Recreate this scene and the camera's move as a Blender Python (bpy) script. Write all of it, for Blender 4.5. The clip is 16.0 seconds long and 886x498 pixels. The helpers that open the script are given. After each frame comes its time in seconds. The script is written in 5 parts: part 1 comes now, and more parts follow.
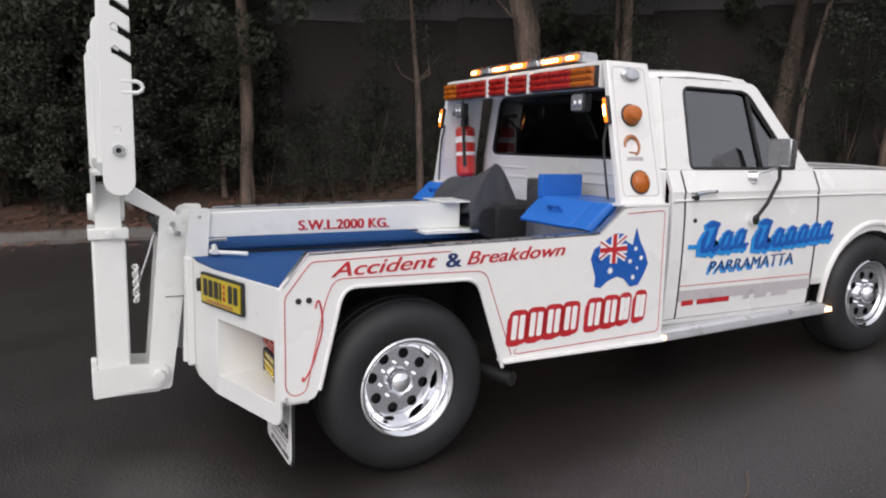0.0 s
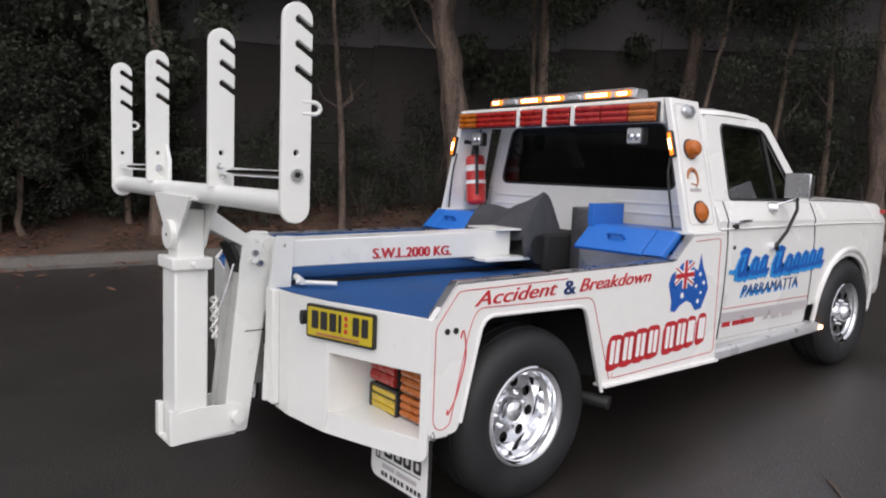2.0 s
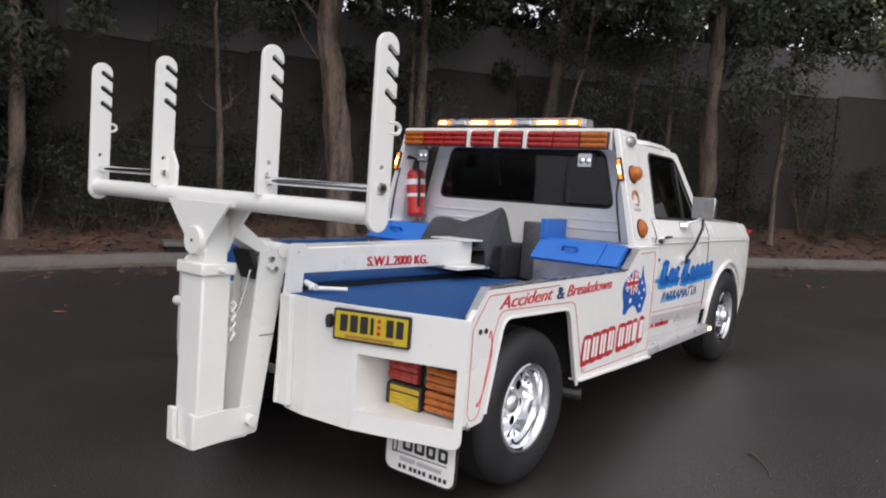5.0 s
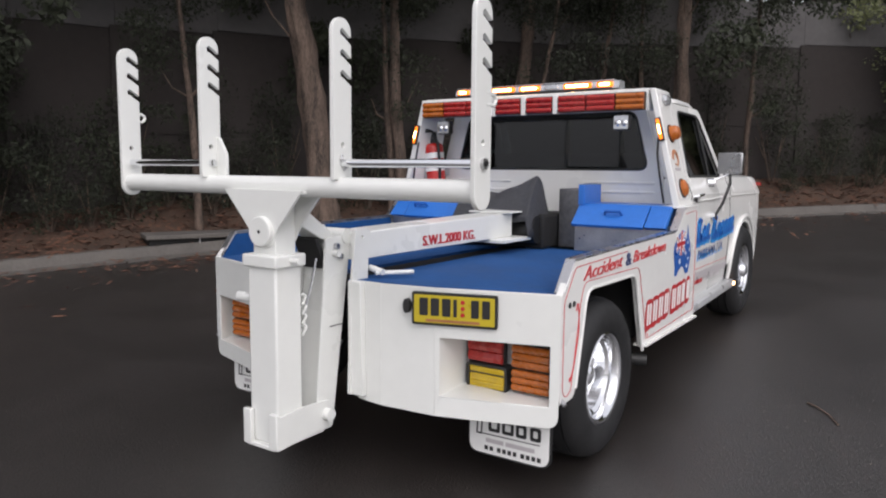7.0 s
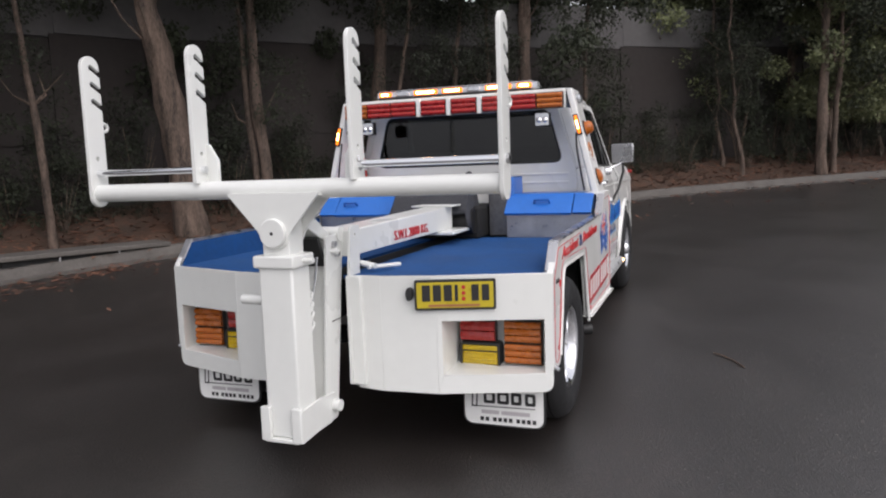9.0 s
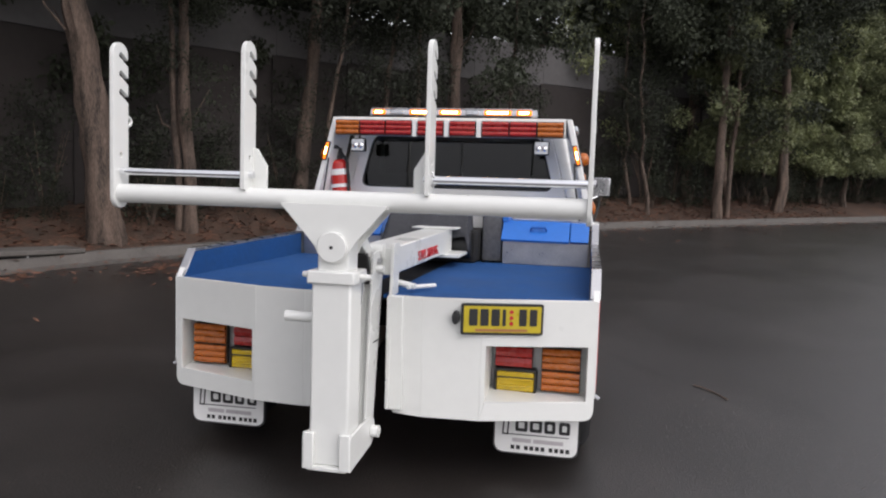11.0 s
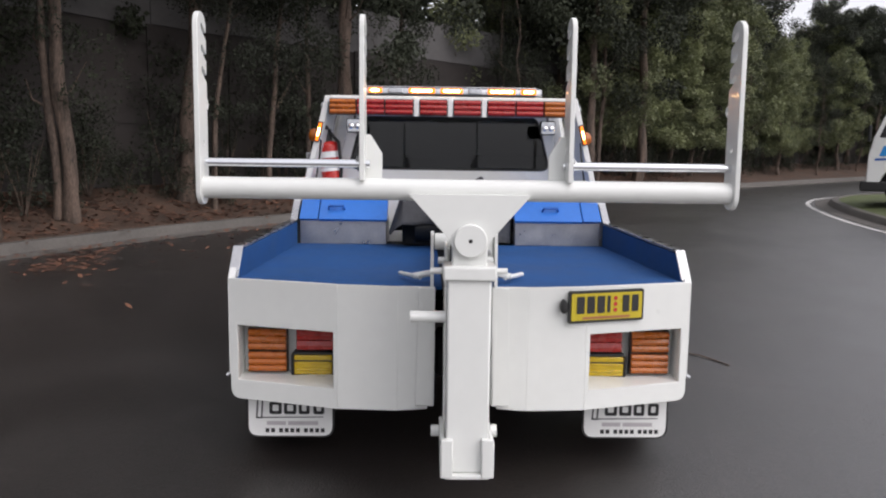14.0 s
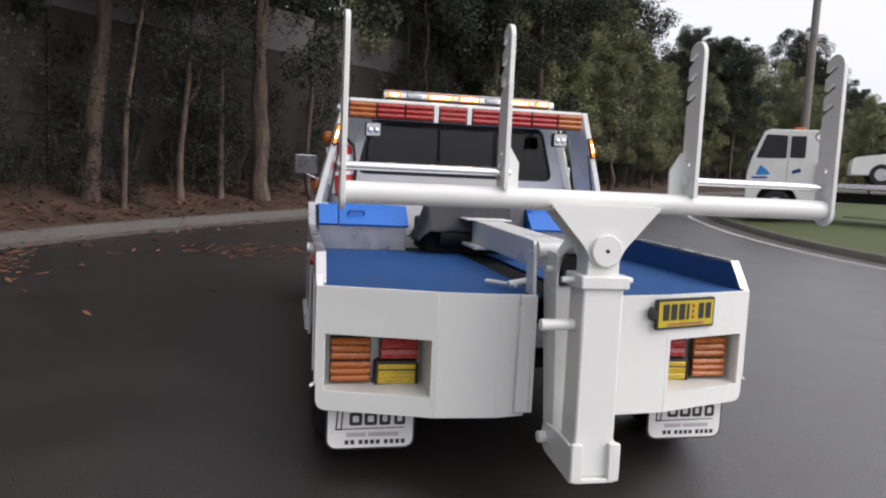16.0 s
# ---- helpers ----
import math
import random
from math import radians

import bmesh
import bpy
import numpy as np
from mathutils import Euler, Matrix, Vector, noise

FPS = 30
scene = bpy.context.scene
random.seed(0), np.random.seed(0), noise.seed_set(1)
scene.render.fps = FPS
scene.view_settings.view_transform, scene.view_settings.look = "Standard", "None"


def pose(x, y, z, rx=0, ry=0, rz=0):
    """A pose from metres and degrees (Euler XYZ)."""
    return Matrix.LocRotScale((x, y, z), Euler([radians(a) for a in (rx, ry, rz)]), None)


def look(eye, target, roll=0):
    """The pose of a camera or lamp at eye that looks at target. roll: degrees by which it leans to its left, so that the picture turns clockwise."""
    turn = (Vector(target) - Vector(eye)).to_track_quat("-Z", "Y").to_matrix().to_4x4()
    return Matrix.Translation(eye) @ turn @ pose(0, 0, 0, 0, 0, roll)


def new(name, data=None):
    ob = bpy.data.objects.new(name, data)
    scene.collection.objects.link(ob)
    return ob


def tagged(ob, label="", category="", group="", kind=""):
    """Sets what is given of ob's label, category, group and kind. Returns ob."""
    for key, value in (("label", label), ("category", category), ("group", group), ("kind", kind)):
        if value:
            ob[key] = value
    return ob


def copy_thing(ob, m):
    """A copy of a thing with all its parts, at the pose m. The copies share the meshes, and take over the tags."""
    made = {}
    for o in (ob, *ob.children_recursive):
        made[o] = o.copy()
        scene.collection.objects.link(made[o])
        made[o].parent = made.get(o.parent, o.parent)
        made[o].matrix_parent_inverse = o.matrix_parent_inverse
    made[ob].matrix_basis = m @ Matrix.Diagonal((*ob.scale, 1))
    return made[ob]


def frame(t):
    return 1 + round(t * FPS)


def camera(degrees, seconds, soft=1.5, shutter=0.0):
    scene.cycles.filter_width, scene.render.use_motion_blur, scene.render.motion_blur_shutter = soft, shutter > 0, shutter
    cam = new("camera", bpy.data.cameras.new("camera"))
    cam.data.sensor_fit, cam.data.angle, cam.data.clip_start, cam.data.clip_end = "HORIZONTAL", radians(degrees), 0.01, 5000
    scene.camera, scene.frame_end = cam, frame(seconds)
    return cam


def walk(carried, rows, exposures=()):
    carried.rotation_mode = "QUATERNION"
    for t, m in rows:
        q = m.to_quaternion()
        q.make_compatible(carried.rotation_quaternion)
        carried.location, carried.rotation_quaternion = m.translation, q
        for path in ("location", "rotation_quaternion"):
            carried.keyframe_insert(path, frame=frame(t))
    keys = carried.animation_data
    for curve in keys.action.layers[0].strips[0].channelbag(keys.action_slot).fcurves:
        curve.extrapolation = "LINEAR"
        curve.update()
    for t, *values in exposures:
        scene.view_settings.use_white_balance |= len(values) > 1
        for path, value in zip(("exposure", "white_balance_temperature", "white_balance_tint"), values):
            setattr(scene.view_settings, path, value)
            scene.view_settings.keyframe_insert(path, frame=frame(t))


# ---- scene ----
cam = camera(62.9, 16.0, 2.1)
METRES, EYE, TURN, EYE_X, EYE_Y = 6.8, 1.515, 62.8, 3.988, -0.762
ROWS = [
    (0.0, 0.0, 0.0, 0.0, 0.16, -8.27, -1.11),
    (0.5, -0.0439, 0.0044, -0.0002, -0.38, -7.06, -4.09),
    (1.0, -0.0996, -0.0043, -0.0046, -4.48, -8.62, -2.26),
    (1.5, -0.1392, 0.0016, -0.0066, -6.04, -7.6, -3.61),
    (2.0, -0.1756, 0.0186, -0.004, -11.39, -5.86, -2.17),
    (2.5, -0.2113, 0.0151, -0.0064, -14.99, -6.13, -1.89),
    (3.0, -0.2415, 0.0077, -0.006, -18.32, -6.34, -1.73),
    (3.5, -0.258, 0.01, -0.0069, -19.43, -5.26, -2.81),
    (6.0, -0.3464, 0.0284, -0.0084, -28.07, -4.85, -3.17),
    (6.5, -0.3591, 0.0459, -0.0123, -28.67, -6.27, -2.01),
    (7.0, -0.3777, 0.0683, -0.0094, -28.75, -6.37, -0.44),
    (7.5, -0.4013, 0.0778, -0.0105, -32.32, -5.43, -1.11),
    (8.0, -0.4358, 0.0807, -0.0104, -36.34, -6.1, -0.04),
    (10.5, -0.5518, 0.1673, -0.0108, -49.61, -5.94, -0.05),
    (11.0, -0.5655, 0.1946, -0.0133, -51.37, -4.59, -1.84),
    (11.5, -0.5749, 0.2264, -0.0105, -53.94, -5.54, -0.26),
    (12.0, -0.599, 0.2552, -0.0118, -58.37, -5.15, 0.18),
    (12.5, -0.6248, 0.2814, -0.0076, -59.48, -6.42, 1.33),
    (13.0, -0.6316, 0.3013, -0.0086, -60.03, -5.07, -0.29),
    (13.5, -0.6272, 0.3305, -0.009, -62.4, -6.5, 1.87),
    (14.0, -0.6386, 0.36, -0.0095, -64.08, -6.28, -0.74),
    (14.5, -0.6693, 0.3929, -0.009, -67.47, -6.9, 1.44),
    (15.0, -0.6859, 0.4296, -0.0095, -65.37, -5.02, -1.58),
    (15.5, -0.689, 0.4722, -0.0103, -68.13, -6.64, 0.11),
    (16.0, -0.6968, 0.5086, -0.0116, -74.6, -5.6, -2.57),
]
walk(cam, [(t, pose(EYE_X, EYE_Y, EYE, 0, 0, TURN) @ pose(METRES * x, METRES * y, METRES * z, 90 + pitch, roll, yaw)) for t, x, y, z, yaw, pitch, roll in ROWS],
     [(0.0, 0.44, 6450, 15), (3.5, 0.45, 6450, 15), (8.0, 0.47, 6450, 15), (12.5, 0.53, 6450, 15), (16.0, 0.60, 6450, 15)])

# ---- world and light ----
sky_world = bpy.data.worlds.new("overcast_sky")
scene.world = sky_world
sky_world.use_nodes = True
wn = sky_world.node_tree
sky = wn.nodes.new("ShaderNodeTexSky")
sky.sky_type = "NISHITA"
sky.sun_disc = False
sky.sun_elevation, sky.sun_rotation = radians(44), radians(129)
sky.air_density, sky.dust_density, sky.ozone_density = 1.0, 6.0, 1.0
pale = wn.nodes.new("ShaderNodeHueSaturation")
pale.inputs["Saturation"].default_value = 0.25
wn.links.new(sky.outputs[0], pale.inputs["Color"])
cloud = wn.nodes.new("ShaderNodeMix")
cloud.data_type = "RGBA"
cloud.inputs[0].default_value = 0.65
cloud.inputs[7].default_value = (5.0, 5.1, 5.35, 1)
wn.links.new(pale.outputs[0], cloud.inputs[6])
wn.links.new(cloud.outputs[2], wn.nodes["Background"].inputs[0])
wn.nodes["Background"].inputs[1].default_value = 0.15
sun = new("sun", bpy.data.lights.new("sun", "SUN"))
sun.data.energy, sun.data.angle, sun.data.color = 0.5, radians(70), (1.0, 0.97, 0.93)
sun.matrix_world = look((7.5, -6, 9.5), (0, 0, 0))


# ---- materials ----
def mat(name, col, rough=0.5, metal=0.0, var=0.1, scale=6.0, bump=0.0, bscale=80.0, coat=0.0, col2=None, rvar=0.1, by_object=0.0, speck=0.0, stretch=1.0):
    """A surface whose colour and gloss vary at two scales, with a fine relief."""
    m = bpy.data.materials.new(name)
    m.use_nodes = True
    nt = m.node_tree
    b = nt.nodes["Principled BSDF"]
    tc = nt.nodes.new("ShaderNodeTexCoord")
    n1, n2 = nt.nodes.new("ShaderNodeTexNoise"), nt.nodes.new("ShaderNodeTexNoise")
    for n, s in ((n1, scale), (n2, scale * 9)):
        n.inputs["Scale"].default_value = s
        n.inputs["Detail"].default_value = 5
        nt.links.new(tc.outputs["Object"], n.inputs["Vector"])
    if stretch != 1.0:
        mp = nt.nodes.new("ShaderNodeMapping")
        mp.inputs["Scale"].default_value = (1, 1, stretch)
        nt.links.new(tc.outputs["Object"], mp.inputs["Vector"])
        for n in (n1, n2):
            nt.links.new(mp.outputs[0], n.inputs["Vector"])
    add = nt.nodes.new("ShaderNodeMath")
    add.operation = "MULTIPLY_ADD"
    add.inputs[1].default_value = 0.45
    nt.links.new(n2.outputs[0], add.inputs[0])
    half = nt.nodes.new("ShaderNodeMath")
    half.operation = "MULTIPLY"
    half.inputs[1].default_value = 0.6
    nt.links.new(n1.outputs[0], half.inputs[0])
    nt.links.new(half.outputs[0], add.inputs[2])
    ramp = nt.nodes.new("ShaderNodeValToRGB")
    c2 = col2 or tuple(c * (1 - 2.2 * var) for c in col)
    ramp.color_ramp.elements[0].position, ramp.color_ramp.elements[1].position = 0.36, 0.66
    ramp.color_ramp.elements[0].color, ramp.color_ramp.elements[1].color = (*c2, 1), (*col, 1)
    nt.links.new(add.outputs[0], ramp.inputs[0])
    out = ramp.outputs[0]
    if by_object:
        info, hsv, mr = nt.nodes.new("ShaderNodeObjectInfo"), nt.nodes.new("ShaderNodeHueSaturation"), nt.nodes.new("ShaderNodeMapRange")
        mr.inputs[3].default_value, mr.inputs[4].default_value = 1 - by_object, 1 + by_object
        nt.links.new(info.outputs["Random"], mr.inputs[0])
        nt.links.new(mr.outputs[0], hsv.inputs["Value"])
        nt.links.new(out, hsv.inputs["Color"])
        out = hsv.outputs[0]
    if speck:
        n4, mr4, mix = nt.nodes.new("ShaderNodeTexNoise"), nt.nodes.new("ShaderNodeMapRange"), nt.nodes.new("ShaderNodeHueSaturation")
        n4.inputs["Scale"].default_value, n4.inputs["Detail"].default_value = speck, 2
        mr4.inputs[1].default_value, mr4.inputs[2].default_value, mr4.inputs[3].default_value, mr4.inputs[4].default_value = 0.42, 0.70, 0.35, 5.0
        nt.links.new(tc.outputs["Object"], n4.inputs["Vector"])
        nt.links.new(n4.outputs[0], mr4.inputs[0])
        nt.links.new(mr4.outputs[0], mix.inputs["Value"])
        nt.links.new(out, mix.inputs["Color"])
        out = mix.outputs[0]
    nt.links.new(out, b.inputs["Base Color"])
    rr = nt.nodes.new("ShaderNodeMapRange")
    rr.inputs[1].default_value, rr.inputs[2].default_value = 0.3, 0.7
    rr.inputs[3].default_value, rr.inputs[4].default_value = max(0.02, rough - rvar), min(1, rough + rvar)
    nt.links.new(n1.outputs[0], rr.inputs[0])
    nt.links.new(rr.outputs[0], b.inputs["Roughness"])
    b.inputs["Metallic"].default_value = metal
    b.inputs["Coat Weight"].default_value = coat
    b.inputs["Coat Roughness"].default_value = 0.03
    b.inputs["Specular IOR Level"].default_value = 0.25 if speck else 0.5
    if bump:
        n3, bp = nt.nodes.new("ShaderNodeTexNoise"), nt.nodes.new("ShaderNodeBump")
        n3.inputs["Scale"].default_value, n3.inputs["Detail"].default_value = bscale, 4
        bp.inputs["Strength"].default_value, bp.inputs["Distance"].default_value = bump, 0.01
        nt.links.new(tc.outputs["Object"], n3.inputs["Vector"])
        nt.links.new(n3.outputs[0], bp.inputs["Height"])
        nt.links.new(bp.outputs[0], b.inputs["Normal"])
        if speck:
            nt.links.new(bp.outputs[0], b.inputs["Coat Normal"])
            cr = nt.nodes.new("ShaderNodeMapRange")
            cr.inputs[1].default_value, cr.inputs[2].default_value, cr.inputs[3].default_value, cr.inputs[4].default_value = 0.25, 0.75, 0.34, 0.40
            nt.links.new(n1.outputs[0], cr.inputs[0])
            nt.links.new(cr.outputs[0], b.inputs["Coat Roughness"])
            b.inputs["Coat IOR"].default_value = 1.9
    return m


def glow(name, col, strength):
    m = bpy.data.materials.new(name)
    m.use_nodes = True
    b = m.node_tree.nodes["Principled BSDF"]
    b.inputs["Base Color"].default_value = (*col, 1)
    b.inputs["Emission Color"].default_value = (*col, 1)
    b.inputs["Emission Strength"].default_value = strength
    return m


def glass(name, col, rough=0.02, ior=1.45):
    m = bpy.data.materials.new(name)
    m.use_nodes = True
    b = m.node_tree.nodes["Principled BSDF"]
    b.inputs["Base Color"].default_value = (*col, 1)
    b.inputs["Roughness"].default_value = rough
    b.inputs["Transmission Weight"].default_value = 1.0
    b.inputs["IOR"].default_value = ior
    return m


WHITE = mat("white_paint", (0.80, 0.80, 0.775), 0.26, var=0.02, scale=1.5, coat=0.4, bump=0.01, bscale=18)
CREAM = mat("white_steel_paint", (0.76, 0.77, 0.74), 0.34, var=0.02, scale=1.6, coat=0.2, bump=0.015, bscale=30)
BLUE = mat("blue_deck_coating", (0.002, 0.068, 0.24), 0.85, var=0.12, scale=3, bump=0.25, bscale=220)
BRIGHT = mat("bright_blue_paint", (0.02, 0.16, 0.58), 0.4, var=0.06, scale=4, coat=0.2)
CHROME = mat("chrome", (0.82, 0.83, 0.85), 0.08, 1.0, var=0.02, scale=2, rvar=0.02)
STEEL = mat("steel", (0.55, 0.55, 0.56), 0.3, 1.0, var=0.08, scale=10)
CHECKER = mat("checker_plate", (0.46, 0.46, 0.47), 0.36, 0.9, var=0.10, scale=12, bump=0.15, bscale=70)
STEP = mat("step_alloy", (0.62, 0.63, 0.64), 0.35, 0.35, var=0.06, scale=8, bump=0.05, bscale=60)
RUBBER = mat("tyre_rubber", (0.013, 0.013, 0.014), 0.62, var=0.15, scale=9, bump=0.15, bscale=120)
BLACK = mat("black_plastic", (0.018, 0.018, 0.018), 0.5, var=0.1)
DARK = mat("underbody_black", (0.012, 0.012, 0.012), 0.85, var=0.2, scale=5, bump=0.2, bscale=40)
RED_LENS = mat("red_lens", (0.40, 0.016, 0.011), 0.30, var=0.1, scale=20, coat=0.2)
AMBER_LENS = mat("amber_lens", (0.46, 0.115, 0.006), 0.30, var=0.1, scale=20, coat=0.2)
YELLOW_LENS = mat("yellow_lens", (0.60, 0.41, 0.006), 0.16, var=0.1, scale=20, coat=0.6)
CLEAR = mat("clear_lens", (0.62, 0.64, 0.66), 0.12, 0.6, var=0.15, scale=30)
AMBER_LIT = glow("lit_amber_led", (1.0, 0.22, 0.010), 1.15)
MARKER_LIT = glow("lit_marker", (1.0, 0.60, 0.30), 4.0)
AMBER_CORE = glow("lit_led_core", (1.0, 0.55, 0.20), 14.0)
RED_PAINT = mat("red_sign_paint", (0.50, 0.02, 0.025), 0.35, var=0.05)
WHITE_SIGN = mat("white_sign_paint", (0.82, 0.82, 0.80), 0.35, var=0.02)
BLUE_SIGN = mat("blue_sign_paint", (0.01, 0.10, 0.42), 0.35, var=0.05)
SKY_SIGN = mat("light_blue_sign_paint", (0.02, 0.27, 0.68), 0.35, var=0.05)
NAVY_SIGN = mat("navy_sign_paint", (0.012, 0.03, 0.13), 0.35, var=0.05)
BROWN_SIGN = mat("brown_sign_paint", (0.42, 0.17, 0.07), 0.4, var=0.1)
GREY_SIGN = mat("grey_stripe_paint", (0.52, 0.49, 0.50), 0.35, var=0.06)
PLATE_YELLOW = mat("plate_yellow", (0.55, 0.43, 0.02), 0.35, var=0.04)
DULL = mat("dull_steel", (0.20, 0.20, 0.205), 0.42, 0.8, var=0.2, scale=5, bump=0.08, bscale=60)
CLOTH = mat("grey_canvas", (0.060, 0.062, 0.070), 0.9, var=0.18, scale=6, bump=0.5, bscale=180)
WINDOW = glass("tinted_glass", (0.10, 0.115, 0.115))
DOOR_WINDOW = glass("door_glass_tint", (0.10, 0.14, 0.17), 0.02, 2.15)
CABIN = mat("cabin_trim", (0.03, 0.03, 0.032), 0.8, var=0.15)
EXT_RED = mat("extinguisher_red", (0.55, 0.02, 0.015), 0.3, var=0.05, coat=0.4)
ASPHALT = mat("damp_asphalt", (0.0150, 0.0122, 0.0112), 0.42, var=0.2, scale=1.1, bump=0.55, bscale=95, coat=1.0, rvar=0.06, speck=95.0)
CONCRETE = mat("kerb_concrete", (0.125, 0.114, 0.103), 0.85, var=0.16, scale=2.5, bump=0.4, bscale=50)
# dark lower panels, with the shade of the trees put into the tone
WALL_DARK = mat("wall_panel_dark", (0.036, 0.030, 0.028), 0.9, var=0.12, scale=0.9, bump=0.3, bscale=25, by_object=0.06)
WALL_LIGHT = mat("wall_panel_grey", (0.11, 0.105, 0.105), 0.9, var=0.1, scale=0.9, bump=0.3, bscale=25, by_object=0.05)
SOIL = mat("leaf_mould", (0.100, 0.056, 0.036), 0.95, var=0.25, scale=2.2, bump=0.9, bscale=30, col2=(0.032, 0.022, 0.016))
LITTER = mat("dry_leaves", (0.22, 0.10, 0.06), 0.9, var=0.3, scale=1.4, col2=(0.05, 0.028, 0.02))
BARK = mat("grey_bark", (0.165, 0.118, 0.092), 0.95, var=0.22, scale=7.5, bump=1.0, bscale=26, col2=(0.010, 0.008, 0.006), stretch=0.2)
# bank leaves: the canopy's shade is put into this near-black colour
LEAF_SHADED = mat("shaded_foliage", (0.030, 0.037, 0.018), 0.8, var=0.25, scale=1.3, col2=(0.010, 0.013, 0.007), by_object=0.25)
# far leaves: open daylight is put into this paler green
LEAF_LIT = mat("lit_foliage", (0.235, 0.26, 0.12), 0.6, var=0.25, scale=1.0, col2=(0.07, 0.08, 0.04), by_object=0.25)
GRASS = mat("mown_grass", (0.09, 0.112, 0.04), 0.9, var=0.2, scale=1.5, bump=0.5, bscale=60, col2=(0.07, 0.085, 0.03))
GRIT = mat("stone_grit", (0.15, 0.12, 0.10), 0.8, var=0.3, scale=9)
LINE = mat("worn_line_paint", (0.68, 0.66, 0.64), 0.8, var=0.18, scale=5)
POLE = mat("weathered_pole", (0.24, 0.22, 0.20), 0.9, var=0.15, scale=3, bump=0.4, bscale=30)


# ---- mesh helpers ----
def mesh_ob(name, bm, material, parent=None, label="", bevel=0.0, smooth=True):
    bmesh.ops.recalc_face_normals(bm, faces=bm.faces)
    me = bpy.data.meshes.new(name)
    bm.to_mesh(me)
    bm.free()
    me.materials.append(material)
    ob = new(name, me)
    ob.parent = parent
    if label:
        ob["label"] = label
    if bevel:
        md = ob.modifiers.new("edge", "BEVEL")
        md.width, md.segments, md.limit_method, md.angle_limit = bevel, 2, "ANGLE", radians(40)
    if smooth:
        me.shade_smooth()
        me.set_sharp_from_angle(angle=radians(35))
    return ob


def part(name, bm, material, parent, label="", bevel=0.0, smooth=True):
    return mesh_ob(name, bm, material, parent, label, bevel, smooth)


def thing(name, label, category, at=(0, 0, 0), group="", kind=""):
    ob = new(name)
    ob.empty_display_size = 0.1
    ob.location = at
    return tagged(ob, label, category, group, kind)


def box(x0, x1, y0, y1, z0, z1, bm=None):
    bm = bm or bmesh.new()
    v = [bm.verts.new((x, y, z)) for z in (z0, z1) for y in (y0, y1) for x in (x0, x1)]
    for f in ((0, 2, 3, 1), (4, 5, 7, 6), (0, 1, 5, 4), (2, 6, 7, 3), (0, 4, 6, 2), (1, 3, 7, 5)):
        bm.faces.new([v[i] for i in f])
    return bm


def hull8(a, b, bm=None):
    """A solid between two four-cornered rings."""
    bm = bm or bmesh.new()
    va, vb = [bm.verts.new(p) for p in a], [bm.verts.new(p) for p in b]
    bm.faces.new(va), bm.faces.new(vb[::-1])
    for i in range(len(a)):
        j = (i + 1) % len(a)
        bm.faces.new((va[i], va[j], vb[j], vb[i]))
    return bm


def rod(p0, p1, r, n=14, bm=None, r1=None):
    bm = bm or bmesh.new()
    p0, p1 = Vector(p0), Vector(p1)
    q = (p1 - p0).to_track_quat("Z", "Y").to_matrix()
    rings = []
    for p, rad in ((p0, r), (p1, r if r1 is None else r1)):
        rings.append([bm.verts.new(p + q @ Vector((rad * math.cos(k * math.tau / n), rad * math.sin(k * math.tau / n), 0))) for k in range(n)])
    bm.faces.new(rings[0][::-1]), bm.faces.new(rings[1])
    for k in range(n):
        bm.faces.new((rings[0][k], rings[0][(k + 1) % n], rings[1][(k + 1) % n], rings[1][k]))
    return bm


def pipe(points, r, n=10, bm=None):
    """A tube along points; r is one radius or one a point."""
    bm = bm or bmesh.new()
    pts = [Vector(p) for p in points]
    rings, q, last = [], None, None
    for i, p in enumerate(pts):
        d = (pts[min(i + 1, len(pts) - 1)] - pts[max(i - 1, 0)])
        d = d.normalized() if d.length > 1e-9 else last
        q = d.to_track_quat("Z", "Y").to_matrix() if q is None else last.rotation_difference(d).to_matrix() @ q
        last = d
        rad = r[i] if isinstance(r, (list, tuple)) else r
        rings.append([bm.verts.new(p + q @ Vector((rad * math.cos(k * math.tau / n), rad * math.sin(k * math.tau / n), 0))) for k in range(n)])
    for a, b in zip(rings, rings[1:]):
        for k in range(n):
            bm.faces.new((a[k], a[(k + 1) % n], b[(k + 1) % n], b[k]))
    bm.faces.new(rings[0][::-1]), bm.faces.new(rings[-1])
    return bm


def lathe(profile, centre, n=40, bm=None, closed=False):
    """Turns (x, radius) pairs about the x axis through centre."""
    bm = bm or bmesh.new()
    c = Vector(centre)
    rings = [[bm.verts.new(c + Vector((x, r * math.cos(k * math.tau / n), r * math.sin(k * math.tau / n)))) for k in range(n)] for x, r in profile]
    pairs = list(zip(rings, rings[1:])) + ([(rings[-1], rings[0])] if closed else [])
    for a, b in pairs:
        for k in range(n):
            bm.faces.new((a[k], a[(k + 1) % n], b[(k + 1) % n], b[k]))
    if not closed:
        for ring in (rings[0], rings[-1]):
            bm.faces.new(ring)
    return bm


def circle(u, v, r, n=16):
    return [(u + r * math.cos(k * math.tau / n), v + r * math.sin(k * math.tau / n)) for k in range(n)]


